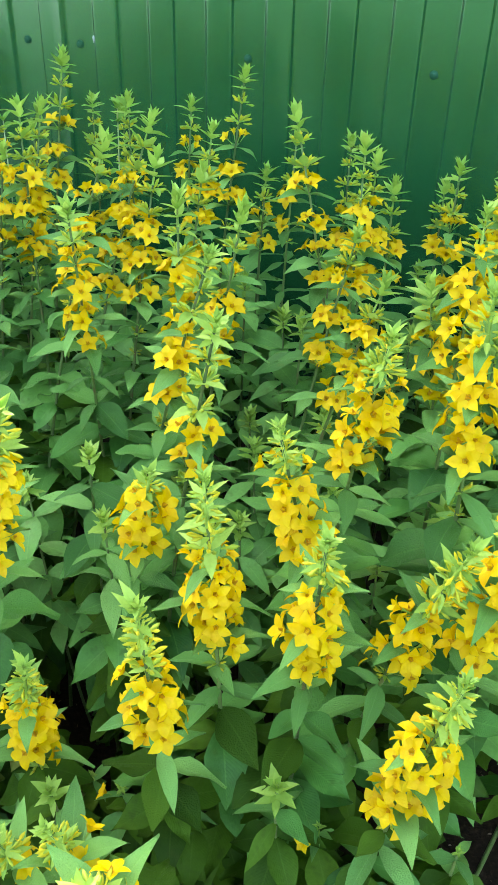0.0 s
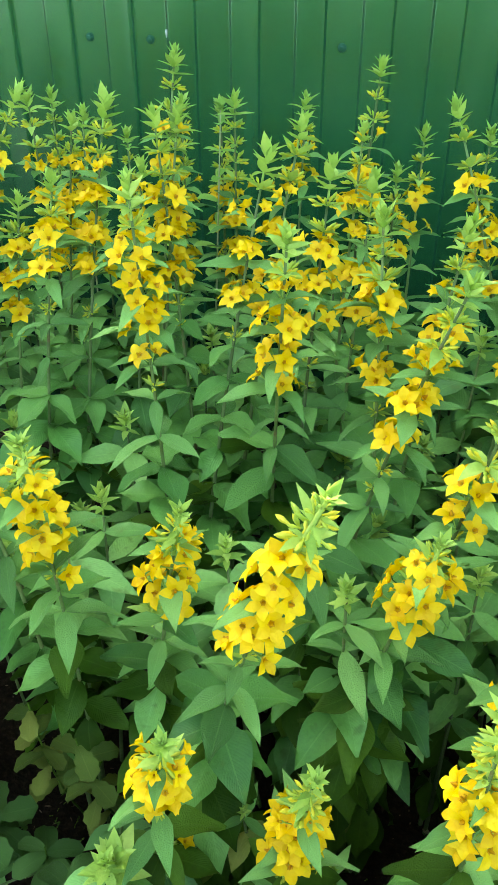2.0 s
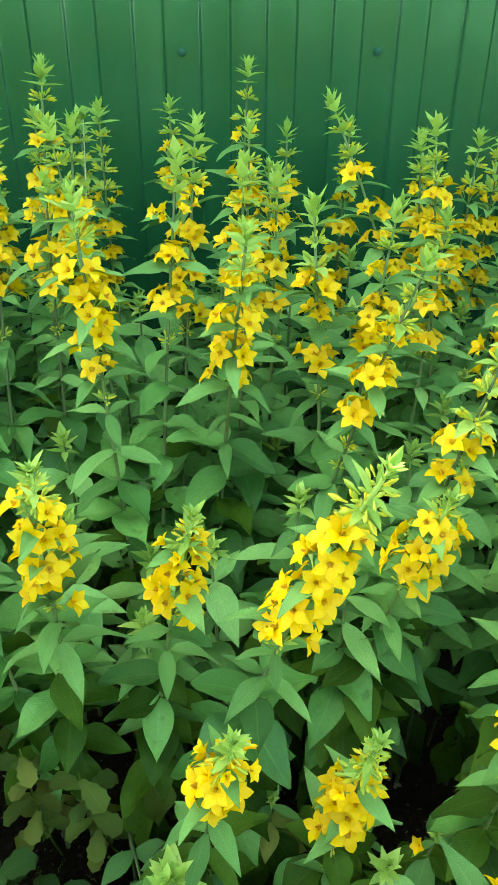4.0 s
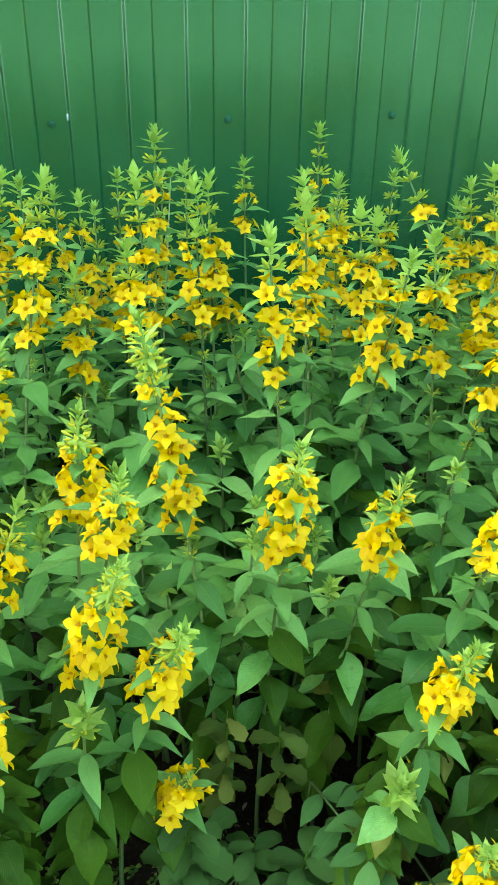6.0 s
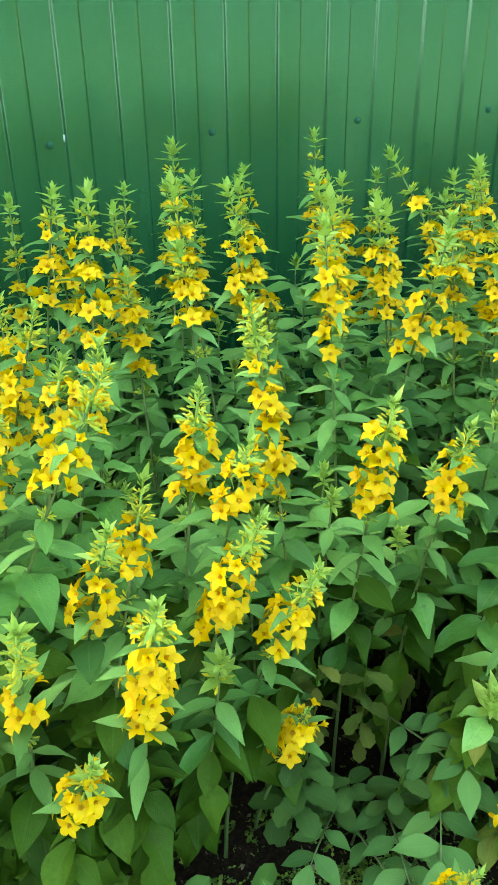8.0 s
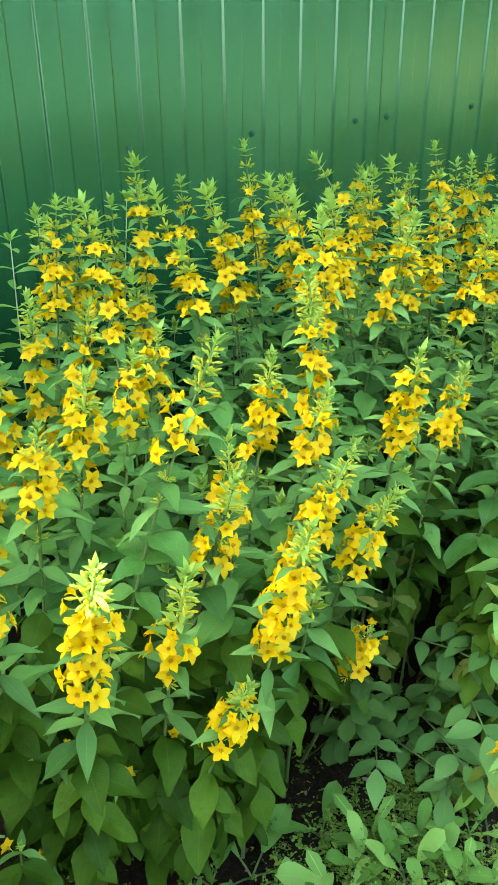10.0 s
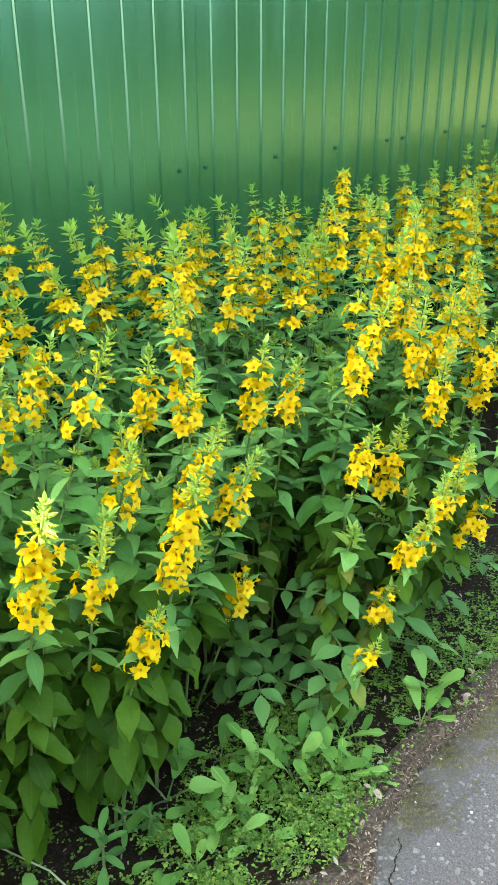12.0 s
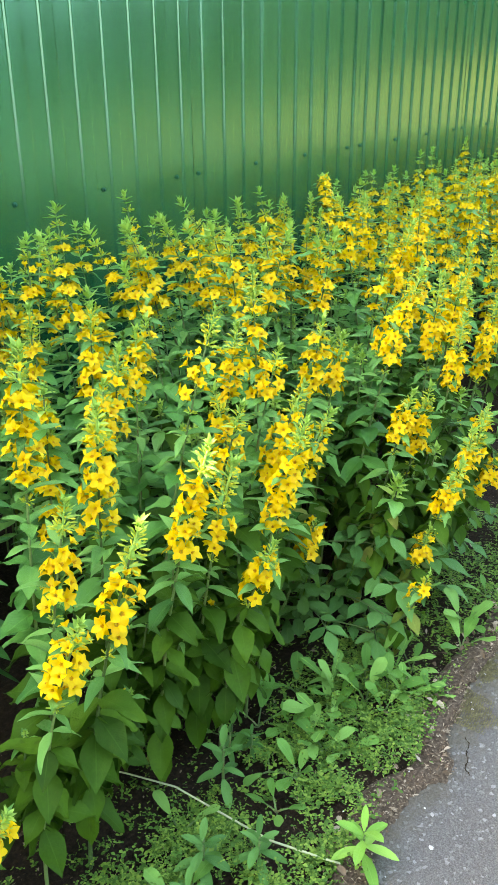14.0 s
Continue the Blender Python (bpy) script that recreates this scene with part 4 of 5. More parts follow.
# leafy shoots that hang out under the front spikes
leafshoot(-1.02, 0.50, 0.36, lean=(-0.02, 0.16), tipsize=0.3, buds=0.0)
leafshoot(-1.10, 0.49, 0.33, lean=(0.02, 0.16), tipsize=0.3, buds=0.0)
leafshoot(-1.17, 0.50, 0.40, lean=(-0.02, 0.15), tipsize=0.3, buds=0.0)
leafshoot(-1.24, 0.48, 0.31, lean=(0.01, 0.17), tipsize=0.3, buds=0.0)
leafshoot(-1.33, 0.50, 0.38, lean=(-0.02, 0.15), tipsize=0.3, buds=0.0)
leafshoot(-1.42, 0.52, 0.34, lean=(0.02, 0.14), tipsize=0.3, buds=0.0)
leafshoot(-1.50, 0.54, 0.40, lean=(-0.02, 0.12), tipsize=0.3, buds=0.0)
leafshoot(-0.94, 0.53, 0.38, lean=(0.0, 0.15), tipsize=0.3, buds=0.0)
leafshoot(-1.06, 0.53, 0.22, lean=(0.0, 0.10), tipsize=0.3, buds=0.0)
leafshoot(-1.20, 0.53, 0.20, lean=(0.02, 0.10), tipsize=0.3, buds=0.0)
leafshoot(-0.35, 0.50, 0.34, lean=(0.0, 0.12), tipsize=0.3, buds=0.0)
leafshoot(-0.25, 0.48, 0.30, lean=(-0.02, 0.12), tipsize=0.3, buds=0.0)
leafshoot(-0.12, 0.46, 0.33, lean=(0.0, 0.12), tipsize=0.3, buds=0.0)
leafshoot(-0.19, 0.44, 0.36, lean=(0.02, 0.14), tipsize=0.3, buds=0.0)
leafshoot(-0.30, 0.43, 0.33, lean=(0.02, 0.14), tipsize=0.3, buds=0.0)
leafshoot(-0.42, 0.47, 0.30, lean=(-0.01, 0.12), tipsize=0.3, buds=0.0)
leafshoot(0.02, 0.47, 0.35, lean=(0.0, 0.12), tipsize=0.3, buds=0.0)
leafshoot(0.16, 0.47, 0.38, lean=(0.0, 0.10), tipsize=0.3, buds=0.0)


def fill_bed():
    """Stems between and beyond the ones above, thinner where the bed shows gaps."""
    rng = random.Random(21)
    spots = list(STEMS)

    def free(x, y, r):
        return all((x - a) ** 2 + (y - c) ** 2 > r * r for a, c, _ in spots)

    n = 0
    for _ in range(9000):
        x, y = rng.uniform(0.15, 4.6), rng.uniform(0.40, 1.47)
        if y < 0.42 + 0.10 * math.sin(3 * x) ** 2 or not free(x, y, 0.105):
            continue
        z = 0.60 + 0.20 * min(1, (y - 0.4) / 0.6) + rng.uniform(-0.05, 0.06)
        far_stem(x, y, z, rng.uniform(0.06, 0.13), rng.uniform(0.16, 0.24), x > 1.15)
        spots.append((x, y, z))
        n += 1
        if n > 215:
            break
    n = 0
    for _ in range(3000):
        x, y = rng.uniform(-2.4, -0.95), rng.uniform(0.52, 1.45)
        if not free(x, y, 0.10):
            continue
        z = 0.66 + 0.20 * min(1, (y - 0.5) / 0.6) + rng.uniform(-0.05, 0.05)
        far_stem(x, y, z, rng.uniform(0.08, 0.14), rng.uniform(0.16, 0.24))
        spots.append((x, y, z))
        n += 1
        if n > 45:
            break
    n = 0
    for _ in range(3000):
        x, y = rng.uniform(-1.0, 0.3), rng.uniform(0.62, 1.40)
        if not free(x, y, 0.062):
            continue
        z = rng.uniform(0.46, 0.60) + 0.08 * (y > 1.0)
        leafshoot(x, y, z, near=False)
        spots.append((x, y, z))
        n += 1
        if n > 80:
            break


fill_bed()
tagged(new("loosestrife_thicket", MASS.mesh("loosestrife_thicket", [PETAL, THROAT, BRACT, LEAF, BUD, STEM, YOUNG])), "thicket of yellow loosestrife along the fence", "flowers", kind="stuff")


# ---- weeds and litter at the edge of the bed ----
ROSETTE = [blade(1, RNG.uniform(0.36, 0.5), RNG.uniform(0.55, 0.68), 8, RNG.uniform(0.1, 0.3), RNG.uniform(0.1, 0.5), 0.06, RNG.uniform(-0.3, 0.3), blunt=0.30, rng=RNG, half=2) for _ in range(6)]
ROSETTES = [r.mesh("leaf", [WEED]) for r in ROSETTE]


def rosette(x, y, n, size, seed, up=0.5, label="broad-leaved weed rosette at the edge of the bed"):
    rng = random.Random(seed)
    ob = thing("weed", (x, y, 0), label, "weed", "weeds along the path")
    a0 = rng.uniform(0, 6.28)
    for k in range(n):
        a = a0 + 6.283 * k / n + rng.uniform(-0.4, 0.4)
        ln = size * rng.uniform(0.75, 1.25)
        e = up + 0.15 + rng.uniform(-0.2, 0.4)
        d = sphere_dir(a, e)
        st = ln * rng.uniform(0.4, 0.75)
        b = Buf()
        tube(b, [(x, y, 0), (x + d.x * st * 0.5, y + d.y * st * 0.5, d.z * st * 0.6), (x + d.x * st, y + d.y * st, d.z * st)], [0.0022, 0.0018, 0.0015], 5)
        part("stalk", b.mesh("stalk", [STEM]), ob)
        part("leaf", rng.choice(ROSETTES), ob, azim((x + d.x * st, y + d.y * st, d.z * st), a, e - 0.1, ln, rng.uniform(-0.3, 0.3)))


WEED_LEAF = [b.mesh("leaf", [LIME]) for b in [blade(1, RNG.uniform(0.28, 0.36), 0.5, 7, 0.25, RNG.uniform(0.2, 0.5), 0.02, blunt=0.15, rng=RNG, half=2) for _ in range(4)]]
DULL_NARROW = [me.copy() for me in WEED_LEAF]
for me in DULL_NARROW:
    me.materials[0] = PINNATE


def leafy_weed(x, y, h, size, seed, leaves=WEED_LEAF):
    rng = random.Random(seed)
    ob = thing("leafy_weed", (x, y, 0), "upright weed with long green leaves", "weed", "weeds along the path")
    b = Buf()
    tube(b, [(x, y, 0), (x, y, h * 0.5), (x + 0.004, y, h)], [0.003, 0.0026, 0.0018], 6)
    part("stem", b.mesh("stem", [STEM]), ob)
    a = 0
    for i in range(10):
        a += 2.4
        s = i / 9
        part("leaf", rng.choice(leaves), ob, azim((x, y, h * (0.35 + 0.65 * s)), a, 0.05 + 1.0 * s ** 2, size * (1.0 - 0.35 * s) * rng.uniform(0.85, 1.1)))


LEAFLET = [b.mesh("leaflet", [PINNATE]) for b in [blade(1, RNG.uniform(0.42, 0.52), 0.45, 7, RNG.uniform(0.05, 0.25), RNG.uniform(0.15, 0.5), 0.03, rng=RNG, half=2) for _ in range(5)]]


def pinnate(x, y, z, a, length, pitch, seed, pairs=3):
    """A compound leaf on a thin stalk from the ground: pairs of leaflets and one at the end."""
    rng = random.Random(seed)
    d = sphere_dir(a, pitch)
    ob = thing("compound_leaf", (x, y, 0), "dull green compound leaf with paired leaflets", "seedling", "compound leaves under the flowers")
    start = Vector((x, y, z))
    b = Buf()
    tip = start + d * length - Vector((0, 0, 0.10 * length))
    tube(b, [(x - d.x * 0.02, y - d.y * 0.02, 0), start - d * 0.01, start + d * length * 0.55, tip], [0.0026, 0.0022, 0.0016, 0.001], 5)
    part("stalk", b.mesh("stalk", [STEM]), ob)
    for i in range(pairs):
        s = 0.12 + 0.72 * i / max(1, pairs - 1)
        p = start.lerp(tip, s)
        for side in (-1, 1):
            part("leaflet", rng.choice(LEAFLET), ob, azim(p, a + side * rng.uniform(0.95, 1.3), rng.uniform(-0.25, 0.3), length * rng.uniform(0.34, 0.46), side * rng.uniform(0, 0.3)))
    part("leaflet", rng.choice(LEAFLET), ob, azim(tip, a + rng.uniform(-0.2, 0.2), rng.uniform(-0.3, 0.1), length * rng.uniform(0.4, 0.5)))


# rosettes, by the places where they root
rosette(-0.829, 0.347, 4, 0.075, 1, 0.8)
rosette(-0.904, 0.339, 5, 0.062, 2, 0.4)
rosette(-0.883, 0.272, 3, 0.050, 3, 0.3)
rosette(-1.006, 0.367, 3, 0.045, 4, 0.2)
rosette(-1.213, 0.413, 3, 0.045, 5, 0.2)
rosette(-0.791, 0.444, 3, 0.065, 6, 0.7)
rosette(-0.921, 0.452, 4, 0.070, 7, 0.6)
rosette(-0.689, 0.283, 5, 0.055, 8, 0.7)
rosette(-0.737, 0.309, 4, 0.070, 9, 0.6)
rosette(-0.649, 0.226, 4, 0.038, 10, 0.8)
rosette(-0.458, 0.214, 4, 0.062, 11, 0.7, "broad pale green weed leaves beside the path")
rosette(-0.980, 0.476, 3, 0.060, 12, 0.4)
rosette(-0.746, 0.262, 4, 0.045, 13, 0.6)
rosette(-0.373, 0.234, 3, 0.050, 14, 0.5)
rosette(-0.588, 0.274, 4, 0.050, 15, 0.5)
rosette(-1.078, 0.304, 4, 0.040, 16, 0.4)
rosette(-1.328, 0.324, 4, 0.055, 17, 0.5)
rosette(-0.640, 0.334, 4, 0.060, 18, 0.7)
rosette(-0.780, 0.354, 4, 0.062, 21, 0.85)
rosette(-0.895, 0.396, 4, 0.055, 22, 0.75)
rosette(-0.908, 0.304, 4, 0.050, 23, 0.8)
rosette(-0.988, 0.314, 4, 0.046, 24, 0.7)
rosette(-0.683, 0.339, 4, 0.052, 25, 0.9)
rosette(-0.643, 0.199, 4, 0.034, 26, 0.9)
rosette(-0.398, 0.236, 4, 0.060, 27, 0.8, "broad pale green weed leaves beside the path")
rosette(-0.228, 0.244, 4, 0.045, 28, 0.7)
leafy_weed(-1.085, 0.128, 0.075, 0.072, 31)
leafy_weed(-1.100, 0.405, 0.115, 0.058, 32, DULL_NARROW)
leafy_weed(-1.02, 0.45, 0.060, 0.034, 35, DULL_NARROW)
leafy_weed(-0.99, 0.42, 0.050, 0.030, 36, DULL_NARROW)

for i, (x, y, z, a, ln, e) in enumerate((
        (-0.56, 0.45, 0.14, 2.6, 0.17, 0.25), (-0.50, 0.46, 0.16, 3.3, 0.18, 0.15), (-0.58, 0.42, 0.06, 2.2, 0.16, 0.1), (-0.64, 0.47, 0.10, 2.9, 0.16, 0.2),
        (-0.47, 0.42, 0.05, 3.6, 0.15, 0.15), (-0.70, 0.50, 0.08, 2.4, 0.14, 0.3), (-0.53, 0.50, 0.22, 2.8, 0.15, 0.3), (-0.60, 0.52, 0.20, 3.4, 0.15, 0.2),
        (-0.40, 0.44, 0.10, 3.9, 0.14, 0.2), (-0.68, 0.46, 0.05, 3.2, 0.13, 0.15), (-0.25, 0.42, 0.08, 3.0, 0.14, 0.3), (-0.10, 0.42, 0.07, 3.4, 0.13, 0.3))):
    pinnate(x + 0.09, y + 0.02, z, a, ln * 0.95, e, 50 + i)


def lobed_blade(rng, length, width):
    """A leaf with blunt rounded lobes along both margins, narrow at its foot."""
    b = Buf()
    rows, verts, uvs, faces = 22, [], [], []
    droop, ph = rng.uniform(0.3, 0.7), rng.uniform(-0.3, 0.3)
    for i in range(rows + 1):
        s = i / rows
        w = width * 0.5 * (0.10 + 0.90 * math.sin(math.pi * min(1, s * 0.62 + 0.06)) ** 1.2) * (1 - 0.9 * max(0, s - 0.86) / 0.14)
        w *= 1 + 0.09 * math.sin(2 * math.pi * 3.6 * s + ph)
        y, z = length * math.sin(droop * s) / droop, length * (math.cos(droop * s) - 1) / droop
        for c in (-1, -0.5, 0, 0.5, 1):
            verts.append((c * w, y, z + abs(c) * w * 0.18 + 0.02 * length * math.sin(7 * s + 3 * c)))
            uvs.append((0.5 + 0.5 * c, s))
    for i in range(rows):
        for j in range(4):
            a = i * 5 + j
            faces.append([a, a + 1, a + 6, a + 5])
    b.add(verts, faces, uvs)
    return b


LOBED = [lobed_blade(RNG, 1, RNG.uniform(0.5, 0.62)) for _ in range(5)]
LOBED_GREEN = [b.mesh("leaf", [LOBE]) for b in LOBED]
LOBED_OLIVE = [b.mesh("leaf", [YELLOWED]) for b in LOBED]
DULL_OVAL = [b.mesh("leaf", [LOBE]) for b in [blade(1, RNG.uniform(0.50, 0.62), 0.52, 7, 0.2, RNG.uniform(0.1, 0.5), 0.05, blunt=0.32, rng=RNG, half=2) for _ in range(4)]]


def lobed_plant(x, y, h, n, size, meshes, label, seed):
    """A stalk with blunt-lobed leaves that hang outwards."""
    rng = random.Random(seed)
    ob = thing("shade_weed", (x, y, 0), label, "weed", "weeds in the shade under the flowers")
    b = Buf()
    way = rng.uniform(-0.08, 0.08)
    at = stem_curve((x + way, y + 0.05, 0), (x, y - 0.02, h), 0.9)
    tube(b, [at(k / 6) for k in range(7)], [0.0018 - 0.00012 * k for k in range(7)], 6)
    part("stem", b.mesh("stem", [OLDER_SHADED]), ob)
    for k in range(n):
        s = 0.38 + 0.62 * k / n
        a = 2.4 * k + rng.uniform(-0.3, 0.3)
        p = at(s)
        part("leaf", rng.choice(meshes), ob, azim(p, a, rng.uniform(-0.25, 0.35) + 0.4 * (s - 0.6), size * rng.uniform(0.75, 1.15), rng.uniform(-0.3, 0.3)))


lobed_plant(-0.690, 0.500, 0.27, 15, 0.058, LOBED_GREEN, "blue-green weed with blunt lobed leaves over bare soil", 81)
lobed_plant(-0.665, 0.530, 0.20, 12, 0.051, LOBED_GREEN, "blue-green weed with blunt lobed leaves over bare soil", 82)
lobed_plant(-0.625, 0.590, 0.34, 13, 0.041, LOBED_OLIVE, "olive yellowing weed with small lobed leaves in shade", 83)
lobed_plant(-0.560, 0.570, 0.32, 13, 0.041, LOBED_OLIVE, "olive yellowing weed with small lobed leaves in shade", 84)
lobed_plant(-0.545, 0.470, 0.20, 14, 0.046, DULL_OVAL, "dull green weed with blunt oval leaves over bare soil", 85)
lobed_plant(-0.480, 0.500, 0.22, 14, 0.046, DULL_OVAL, "dull green weed with blunt oval leaves over bare soil", 86)
lobed_plant(-0.600, 0.520, 0.16, 12, 0.044, DULL_OVAL, "dull green weed with blunt oval leaves over bare soil", 87)


def pale_stalk():
    ob = thing("fallen_stalk", (-1.12, 0.4, 0), "long pale dry flower stalk lying bent over the weeds", "stalk")
    b = Buf()
    pts = [(-1.205, 0.62, 0.030), (-1.186, 0.558, 0.034), (-1.160, 0.467, 0.034), (-1.157, 0.368, 0.030), (-1.154, 0.265, 0.028), (-1.132, 0.175, 0.026), (-1.120, 0.150, 0.020)]
    tube(b, pts, [0.0016, 0.0017, 0.0018, 0.0019, 0.0020, 0.0020, 0.0018], 6)
    part("stalk", b.mesh("stalk", [STRAW]), ob)


pale_stalk()


OVAL = [b.mesh("leaf", [LIME]) for b in [blade(1, RNG.uniform(0.46, 0.6), 0.5, 7, 0.25, RNG.uniform(0.1, 0.5), 0.03, blunt=0.35, rng=RNG, half=2) for _ in range(4)]]


def oval_leaved_stem(base, tip, size, first, narrow, seed):
    """A different plant between the flowers: opposite oval leaves up a thin stem."""
    rng = random.Random(seed)
    base, tip = Vector(base), Vector(tip)
    ob = thing("oval_leaved_plant", base, "tall thin stem with opposite pale green oval leaves among the flowers", "weed", "oval-leaved stems in the bed")
    b = Buf()
    tube(b, [base.lerp(tip, k / 6) for k in range(7)], [0.0028 - 0.0003 * k for k in range(7)], 6)
    part("stem", b.mesh("stem", [STRAW]), ob)
    a = rng.uniform(0, 3.14)
    s = first
    while s < 1.0:
        a += 1.57 + rng.uniform(-0.2, 0.2)
        for k in (0, 3.14):
            m = azim(base.lerp(tip, s), a + k, rng.uniform(0.15, 0.55) + 0.5 * (s - first), size * (1.1 - 0.5 * (s - first) / (1 - first)) * rng.uniform(0.85, 1.15), rng.uniform(-0.3, 0.3))
            part("leaf", rng.choice(WEED_LEAF if narrow else OVAL), ob, m)
        s += 0.052
    for k in range(5):
        part("leaf", rng.choice(WEED_LEAF if narrow else OVAL), ob, azim(tip, 1.26 * k, rng.uniform(0.7, 1.3), size * 0.5))


oval_leaved_stem((-0.635, 1.40, 0), (-0.582, 1.34, 0.815), 0.044, 0.66, False, 61)
oval_leaved_stem((-0.85, 1.38, 0), (-0.825, 1.365, 0.765), 0.060, 0.72, True, 62)
oval_leaved_stem((-1.27, 0.86, 0), (-1.255, 0.83, 0.70), 0.085, 0.70, True, 63)


def soil_height(x, y):
    k = min(1, max(0, (y - 0.16) / 0.25))
    return -0.006 + k * (0.030 * noise.noise((x * 3.1, y * 3.1, 0)) + 0.016 * noise.noise((x * 13, y * 13, 3)) + 0.008 * noise.noise((x * 35, y * 35, 5)))


def creeping_weeds():
    """A mat of tiny-leaved creeping weed, dense near the path and thin under the flowers."""
    rng = random.Random(77)
    b = Buf()
    small = [blade(1, w, 0.5, 3, 0.2, 0.3, rng=rng, blunt=0.4) for w in (0.5, 0.65, 0.85)]
    n = 0
    while n < 9600:
        x, y = rng.uniform(-1.75, 0.6), rng.uniform(0.15, 0.62)
        dens = 0.36 + 0.8 * noise.noise((x * 6, y * 6, 9)) + 0.9 * noise.noise((x * 21, y * 21, 4))
        dens *= min(1, max(0.0, (y - path_edge(x) + 0.002) / 0.06)) * min(1, max(0.06, (0.50 - y) / 0.14))
        if x > -0.55:
            dens *= 0.35
        elif x < -1.1:
            dens *= 1.5
        if rng.random() > dens:
            continue
        n += 1
        p = Vector((x, y, max(0, soil_height(x, y)) + 0.001))
        d = sphere_dir(rng.uniform(0, 6.28), rng.uniform(0.25, 1.45)) * rng.choice((0.8, 1.0, 1.4, 2.4))
        size = rng.choice((0.003, 0.004, 0.005, 0.006, 0.007, 0.010)) * rng.uniform(0.8, 1.25)
        for i in range(rng.choice((2, 3, 4))):
            q = p + d * (0.006 + 0.008 * i)
            a = rng.uniform(0, 6.28)
            for s in (0, 3.14):
                b.put(rng.choice(small), azim(q, a + s, rng.uniform(0.0, 0.6), size * (1 - 0.12 * i)))
    tagged(new("creeping_weed", b.mesh("creeping_weed", [CHICK])), "low mat of tiny-leaved creeping weeds on the soil", "weeds", kind="stuff")


def litter():
    rng = random.Random(5)
    b = Buf()
    for _ in range(7500):
        x = rng.uniform(-1.7, 0.8)
        y = path_edge(x) + abs(rng.gauss(0, 0.042)) - 0.022 if rng.random() < 0.72 else rng.uniform(0.2, 0.85)
        s = rng.uniform(0.002, 0.007) if rng.random() < 0.93 else rng.uniform(0.008, 0.016)
        b.put(blade(s, s * rng.uniform(0.15, 0.6), 0.5, 3, rng.uniform(0.1, 0.8), rng.uniform(-0.5, 0.7), rng=rng, blunt=0.2), azim((x, y, max(0.008, soil_height(x, y)) + 0.005), rng.uniform(0, 6.28), rng.uniform(-0.1, 0.3)))
    for _ in range(60):
        x = rng.uniform(-1.2, 0.1)
        s = rng.uniform(0.010, 0.024)
        y = path_edge(x) + rng.uniform(0.0, 0.075)
        b.put(blade(s, s * rng.uniform(0.35, 0.7), 0.5, 5, rng.uniform(0.3, 1.1), rng.uniform(-0.9, 0.9), 0.1, rng.uniform(-1, 1), rng=rng, blunt=0.3), azim((x, y, 0.016), rng.uniform(0, 6.28), rng.uniform(-0.1, 0.3)))
    tagged(new("leaf_litter", b.mesh("leaf_litter", [LITTER])), "dry brown leaf and petal litter along the path", "litter", kind="stuff")
    me = []
    for v in range(4):
        bm = bmesh.new()
        bmesh.ops.create_icosphere(bm, subdivisions=1, radius=1)
        for q in bm.verts:
            q.co *= 1 + 0.35 * noise.noise(q.co * 1.3 + Vector((v * 7, 0, 0)))
            q.co.z *= 0.55
        m = bpy.data.meshes.new("pebble")
        bm.to_mesh(m)
        bm.free()
        m.materials.append(STONE)
        me.append(m)
    for i in range(70):
        x = rng.uniform(-1.6, 0.4)
        y = path_edge(x) + rng.gauss(0, 0.03) if i % 3 else rng.uniform(-0.15, 0.15)
        s = rng.uniform(0.0012, 0.0036) if i > 6 else rng.uniform(0.004, 0.006)
        ob = tagged(new("pebble", rng.choice(me)), "small pale pebble on the path edge", "pebble", "pebbles on the path edge")
        ob.matrix_basis = Matrix.Translation((x, y, 0.006 + s * 0.4)) @ Matrix.Rotation(rng.uniform(0, 6.28), 4, "Z") @ Matrix.Scale(s, 4)
    ob = tagged(new("pebble", me[0]), "pale pebble on the asphalt", "pebble", "pebbles on the path edge")
    ob.matrix_basis = pose(-0.996, 0.044, 0.008) @ Matrix.Scale(0.005, 4)


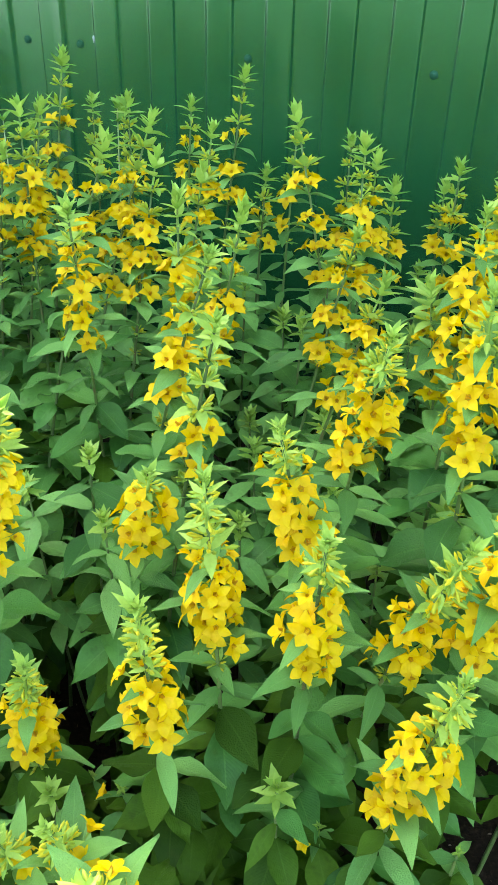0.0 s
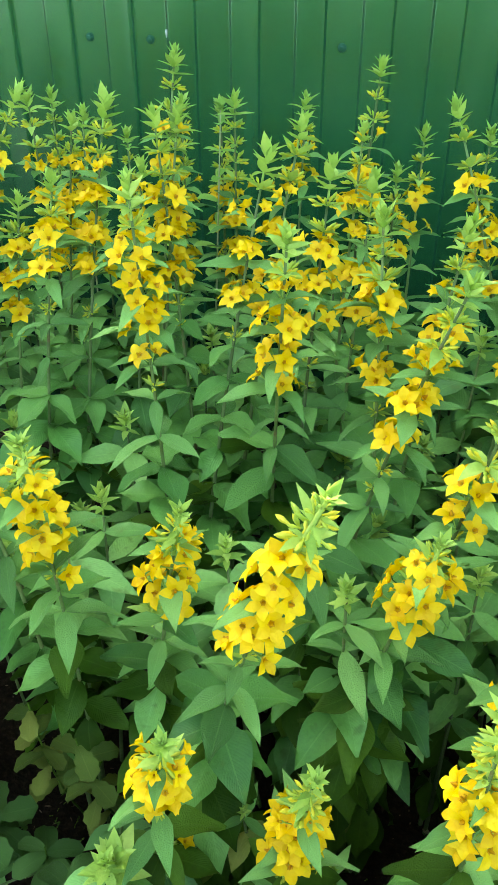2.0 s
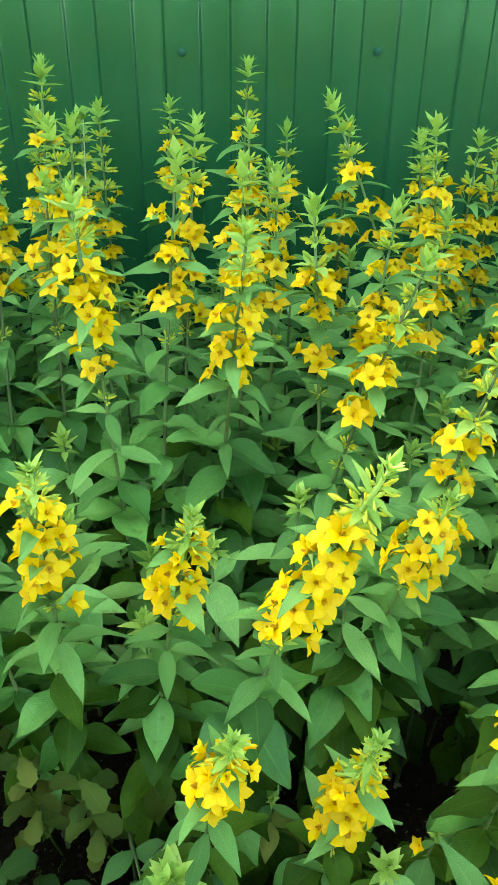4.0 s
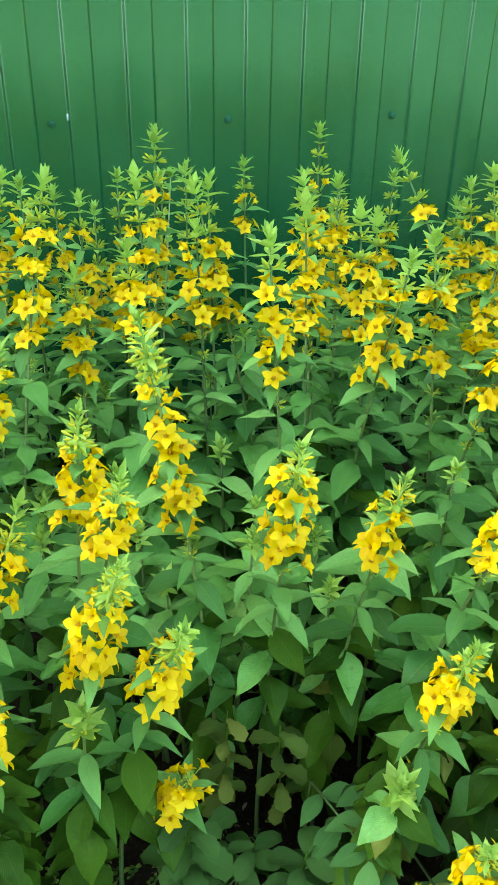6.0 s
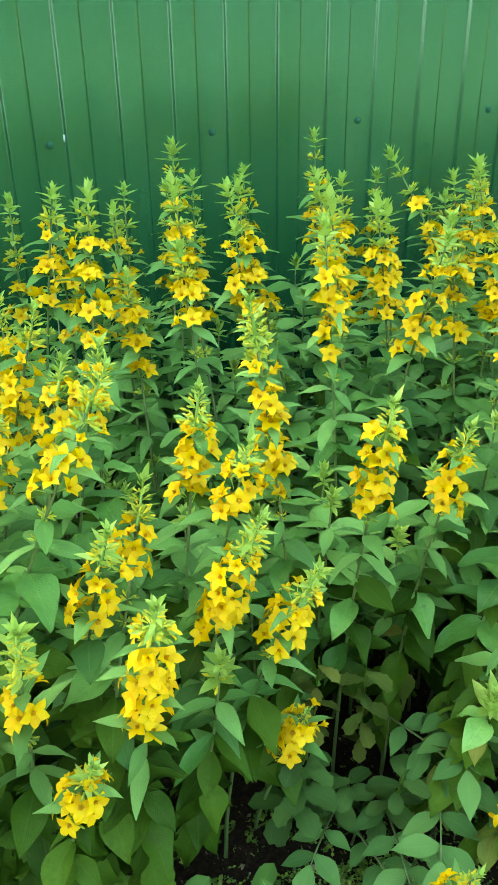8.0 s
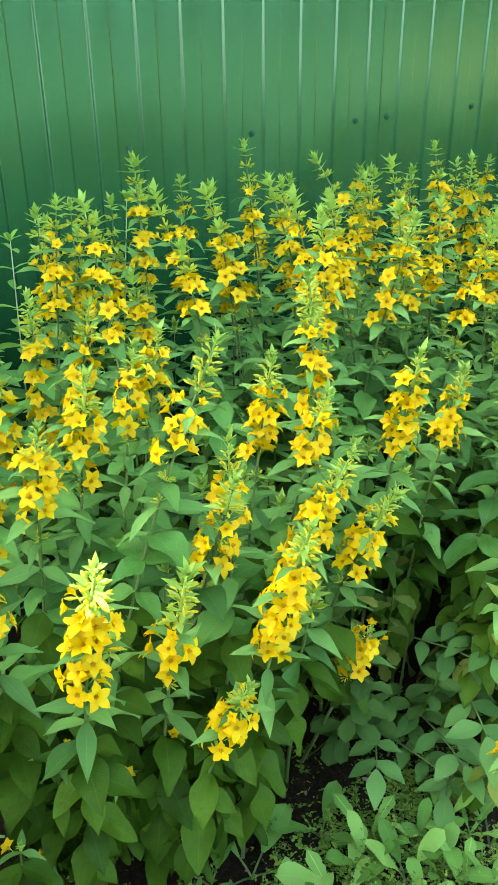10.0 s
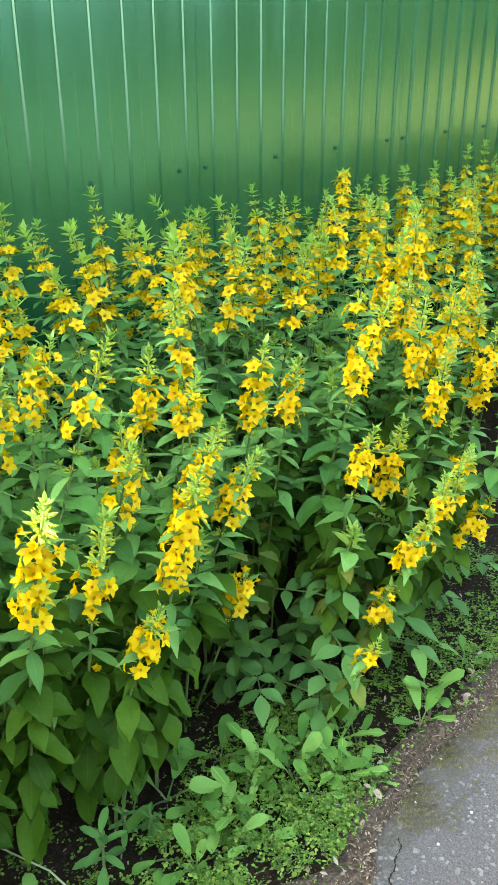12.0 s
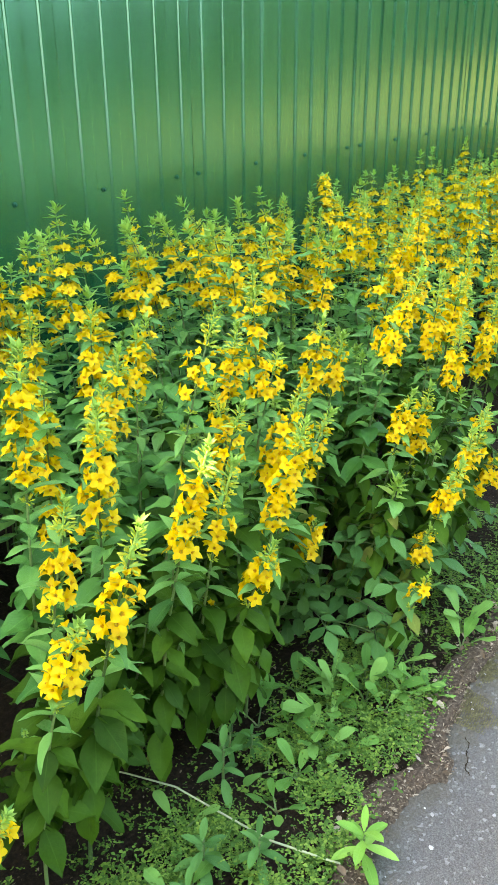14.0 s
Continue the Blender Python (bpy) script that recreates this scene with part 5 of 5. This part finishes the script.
def toothed_blade(rng, width):
    """A long leaf, widest near its blunt end, with teeth that point back to its foot."""
    b = Buf()
    rows, verts, uvs, faces = 27, [], [], []
    droop = rng.uniform(0.5, 1.1)
    for i in range(rows + 1):
        s = i / rows
        w = width * 0.5 * (0.14 + 0.86 * max(0.0, s - 0.10) ** 0.8) * (1 - max(0, (s - 0.80) / 0.20) ** 2)
        tooth = 1 - (s * 5.5) % 1.0
        w = max(0.006, w * (1 - (0.42 - 0.25 * s) * tooth * (s > 0.12)))
        y, z = math.sin(droop * s) / droop, (math.cos(droop * s) - 1) / droop
        for c in (-1, -0.08, 0, 0.08, 1):
            verts.append((c * w, y, z + abs(c) * w * 0.25 + (0.006 if abs(c) < 0.5 else 0.012 * math.sin(19 * s + c))))
            uvs.append((0.5 + 0.5 * c, s))
    mats = []
    for i in range(rows):
        for j in range(4):
            a = i * 5 + j
            faces.append([a, a + 1, a + 6, a + 5])
            mats.append(1 if j in (1, 2) else 0)
    b.add(verts, faces, uvs, mats)
    return b


TOOTHED = [toothed_blade(RNG, RNG.uniform(0.26, 0.36)).mesh("leaf", [WEED, LIME]) for _ in range(5)]


def dandelion(x, y, n, size, seed):
    rng = random.Random(seed)
    ob = thing("dandelion", (x, y, 0), "dandelion leaves with toothed edges and pale midribs", "weed", "weeds along the path")
    for k in range(n):
        part("leaf", rng.choice(TOOTHED), ob, azim((x, y, 0.004), 6.283 * k / n + rng.uniform(-0.4, 0.4), rng.uniform(0.6, 1.2), size * rng.uniform(0.75, 1.15), rng.uniform(-0.3, 0.3)))


dandelion(-0.681, 0.250, 5, 0.085, 91)
dandelion(-0.855, 0.325, 4, 0.095, 92)
dandelion(-0.740, 0.390, 4, 0.085, 93)
dandelion(-0.600, 0.305, 5, 0.090, 94)
dandelion(-0.640, 0.195, 4, 0.050, 95)
leafy_weed(-1.190, 0.265, 0.070, 0.055, 37, DULL_NARROW)
leafy_weed(-1.255, 0.330, 0.080, 0.060, 38, DULL_NARROW)
leafy_weed(-1.330, 0.300, 0.070, 0.050, 39, DULL_NARROW)


def moss():
    """Olive moss and dust that has crept from the edge over the asphalt."""
    b = Buf()
    step = 0.005
    for i in range(int(0.50 / step)):
        x = -0.69 + i * step
        for j in range(28):
            y = path_edge(x) + 0.012 - j * step
            d = 0.55 - j * 0.021 + 0.75 * noise.noise((x * 15, y * 15, 8)) + 0.55 * noise.noise((x * 60, y * 60, 2))
            if d < 0.05:
                continue
            h = 0.0095 + 0.006 * min(1, d)
            n = 5
            ring = [(x + 0.0042 * math.cos(6.283 * k / n + i), y + 0.0042 * math.sin(6.283 * k / n + j), 0.0045) for k in range(n)]
            b.add(ring + [(x + 0.001 * math.sin(j * 7), y, h - 0.002)], [[k, (k + 1) % n, n] for k in range(n)])
    tagged(new("moss", b.mesh("moss", [MOSS])), "patches of olive moss and dust on the edge of the asphalt", "moss", kind="stuff")


creeping_weeds()
litter()
moss()
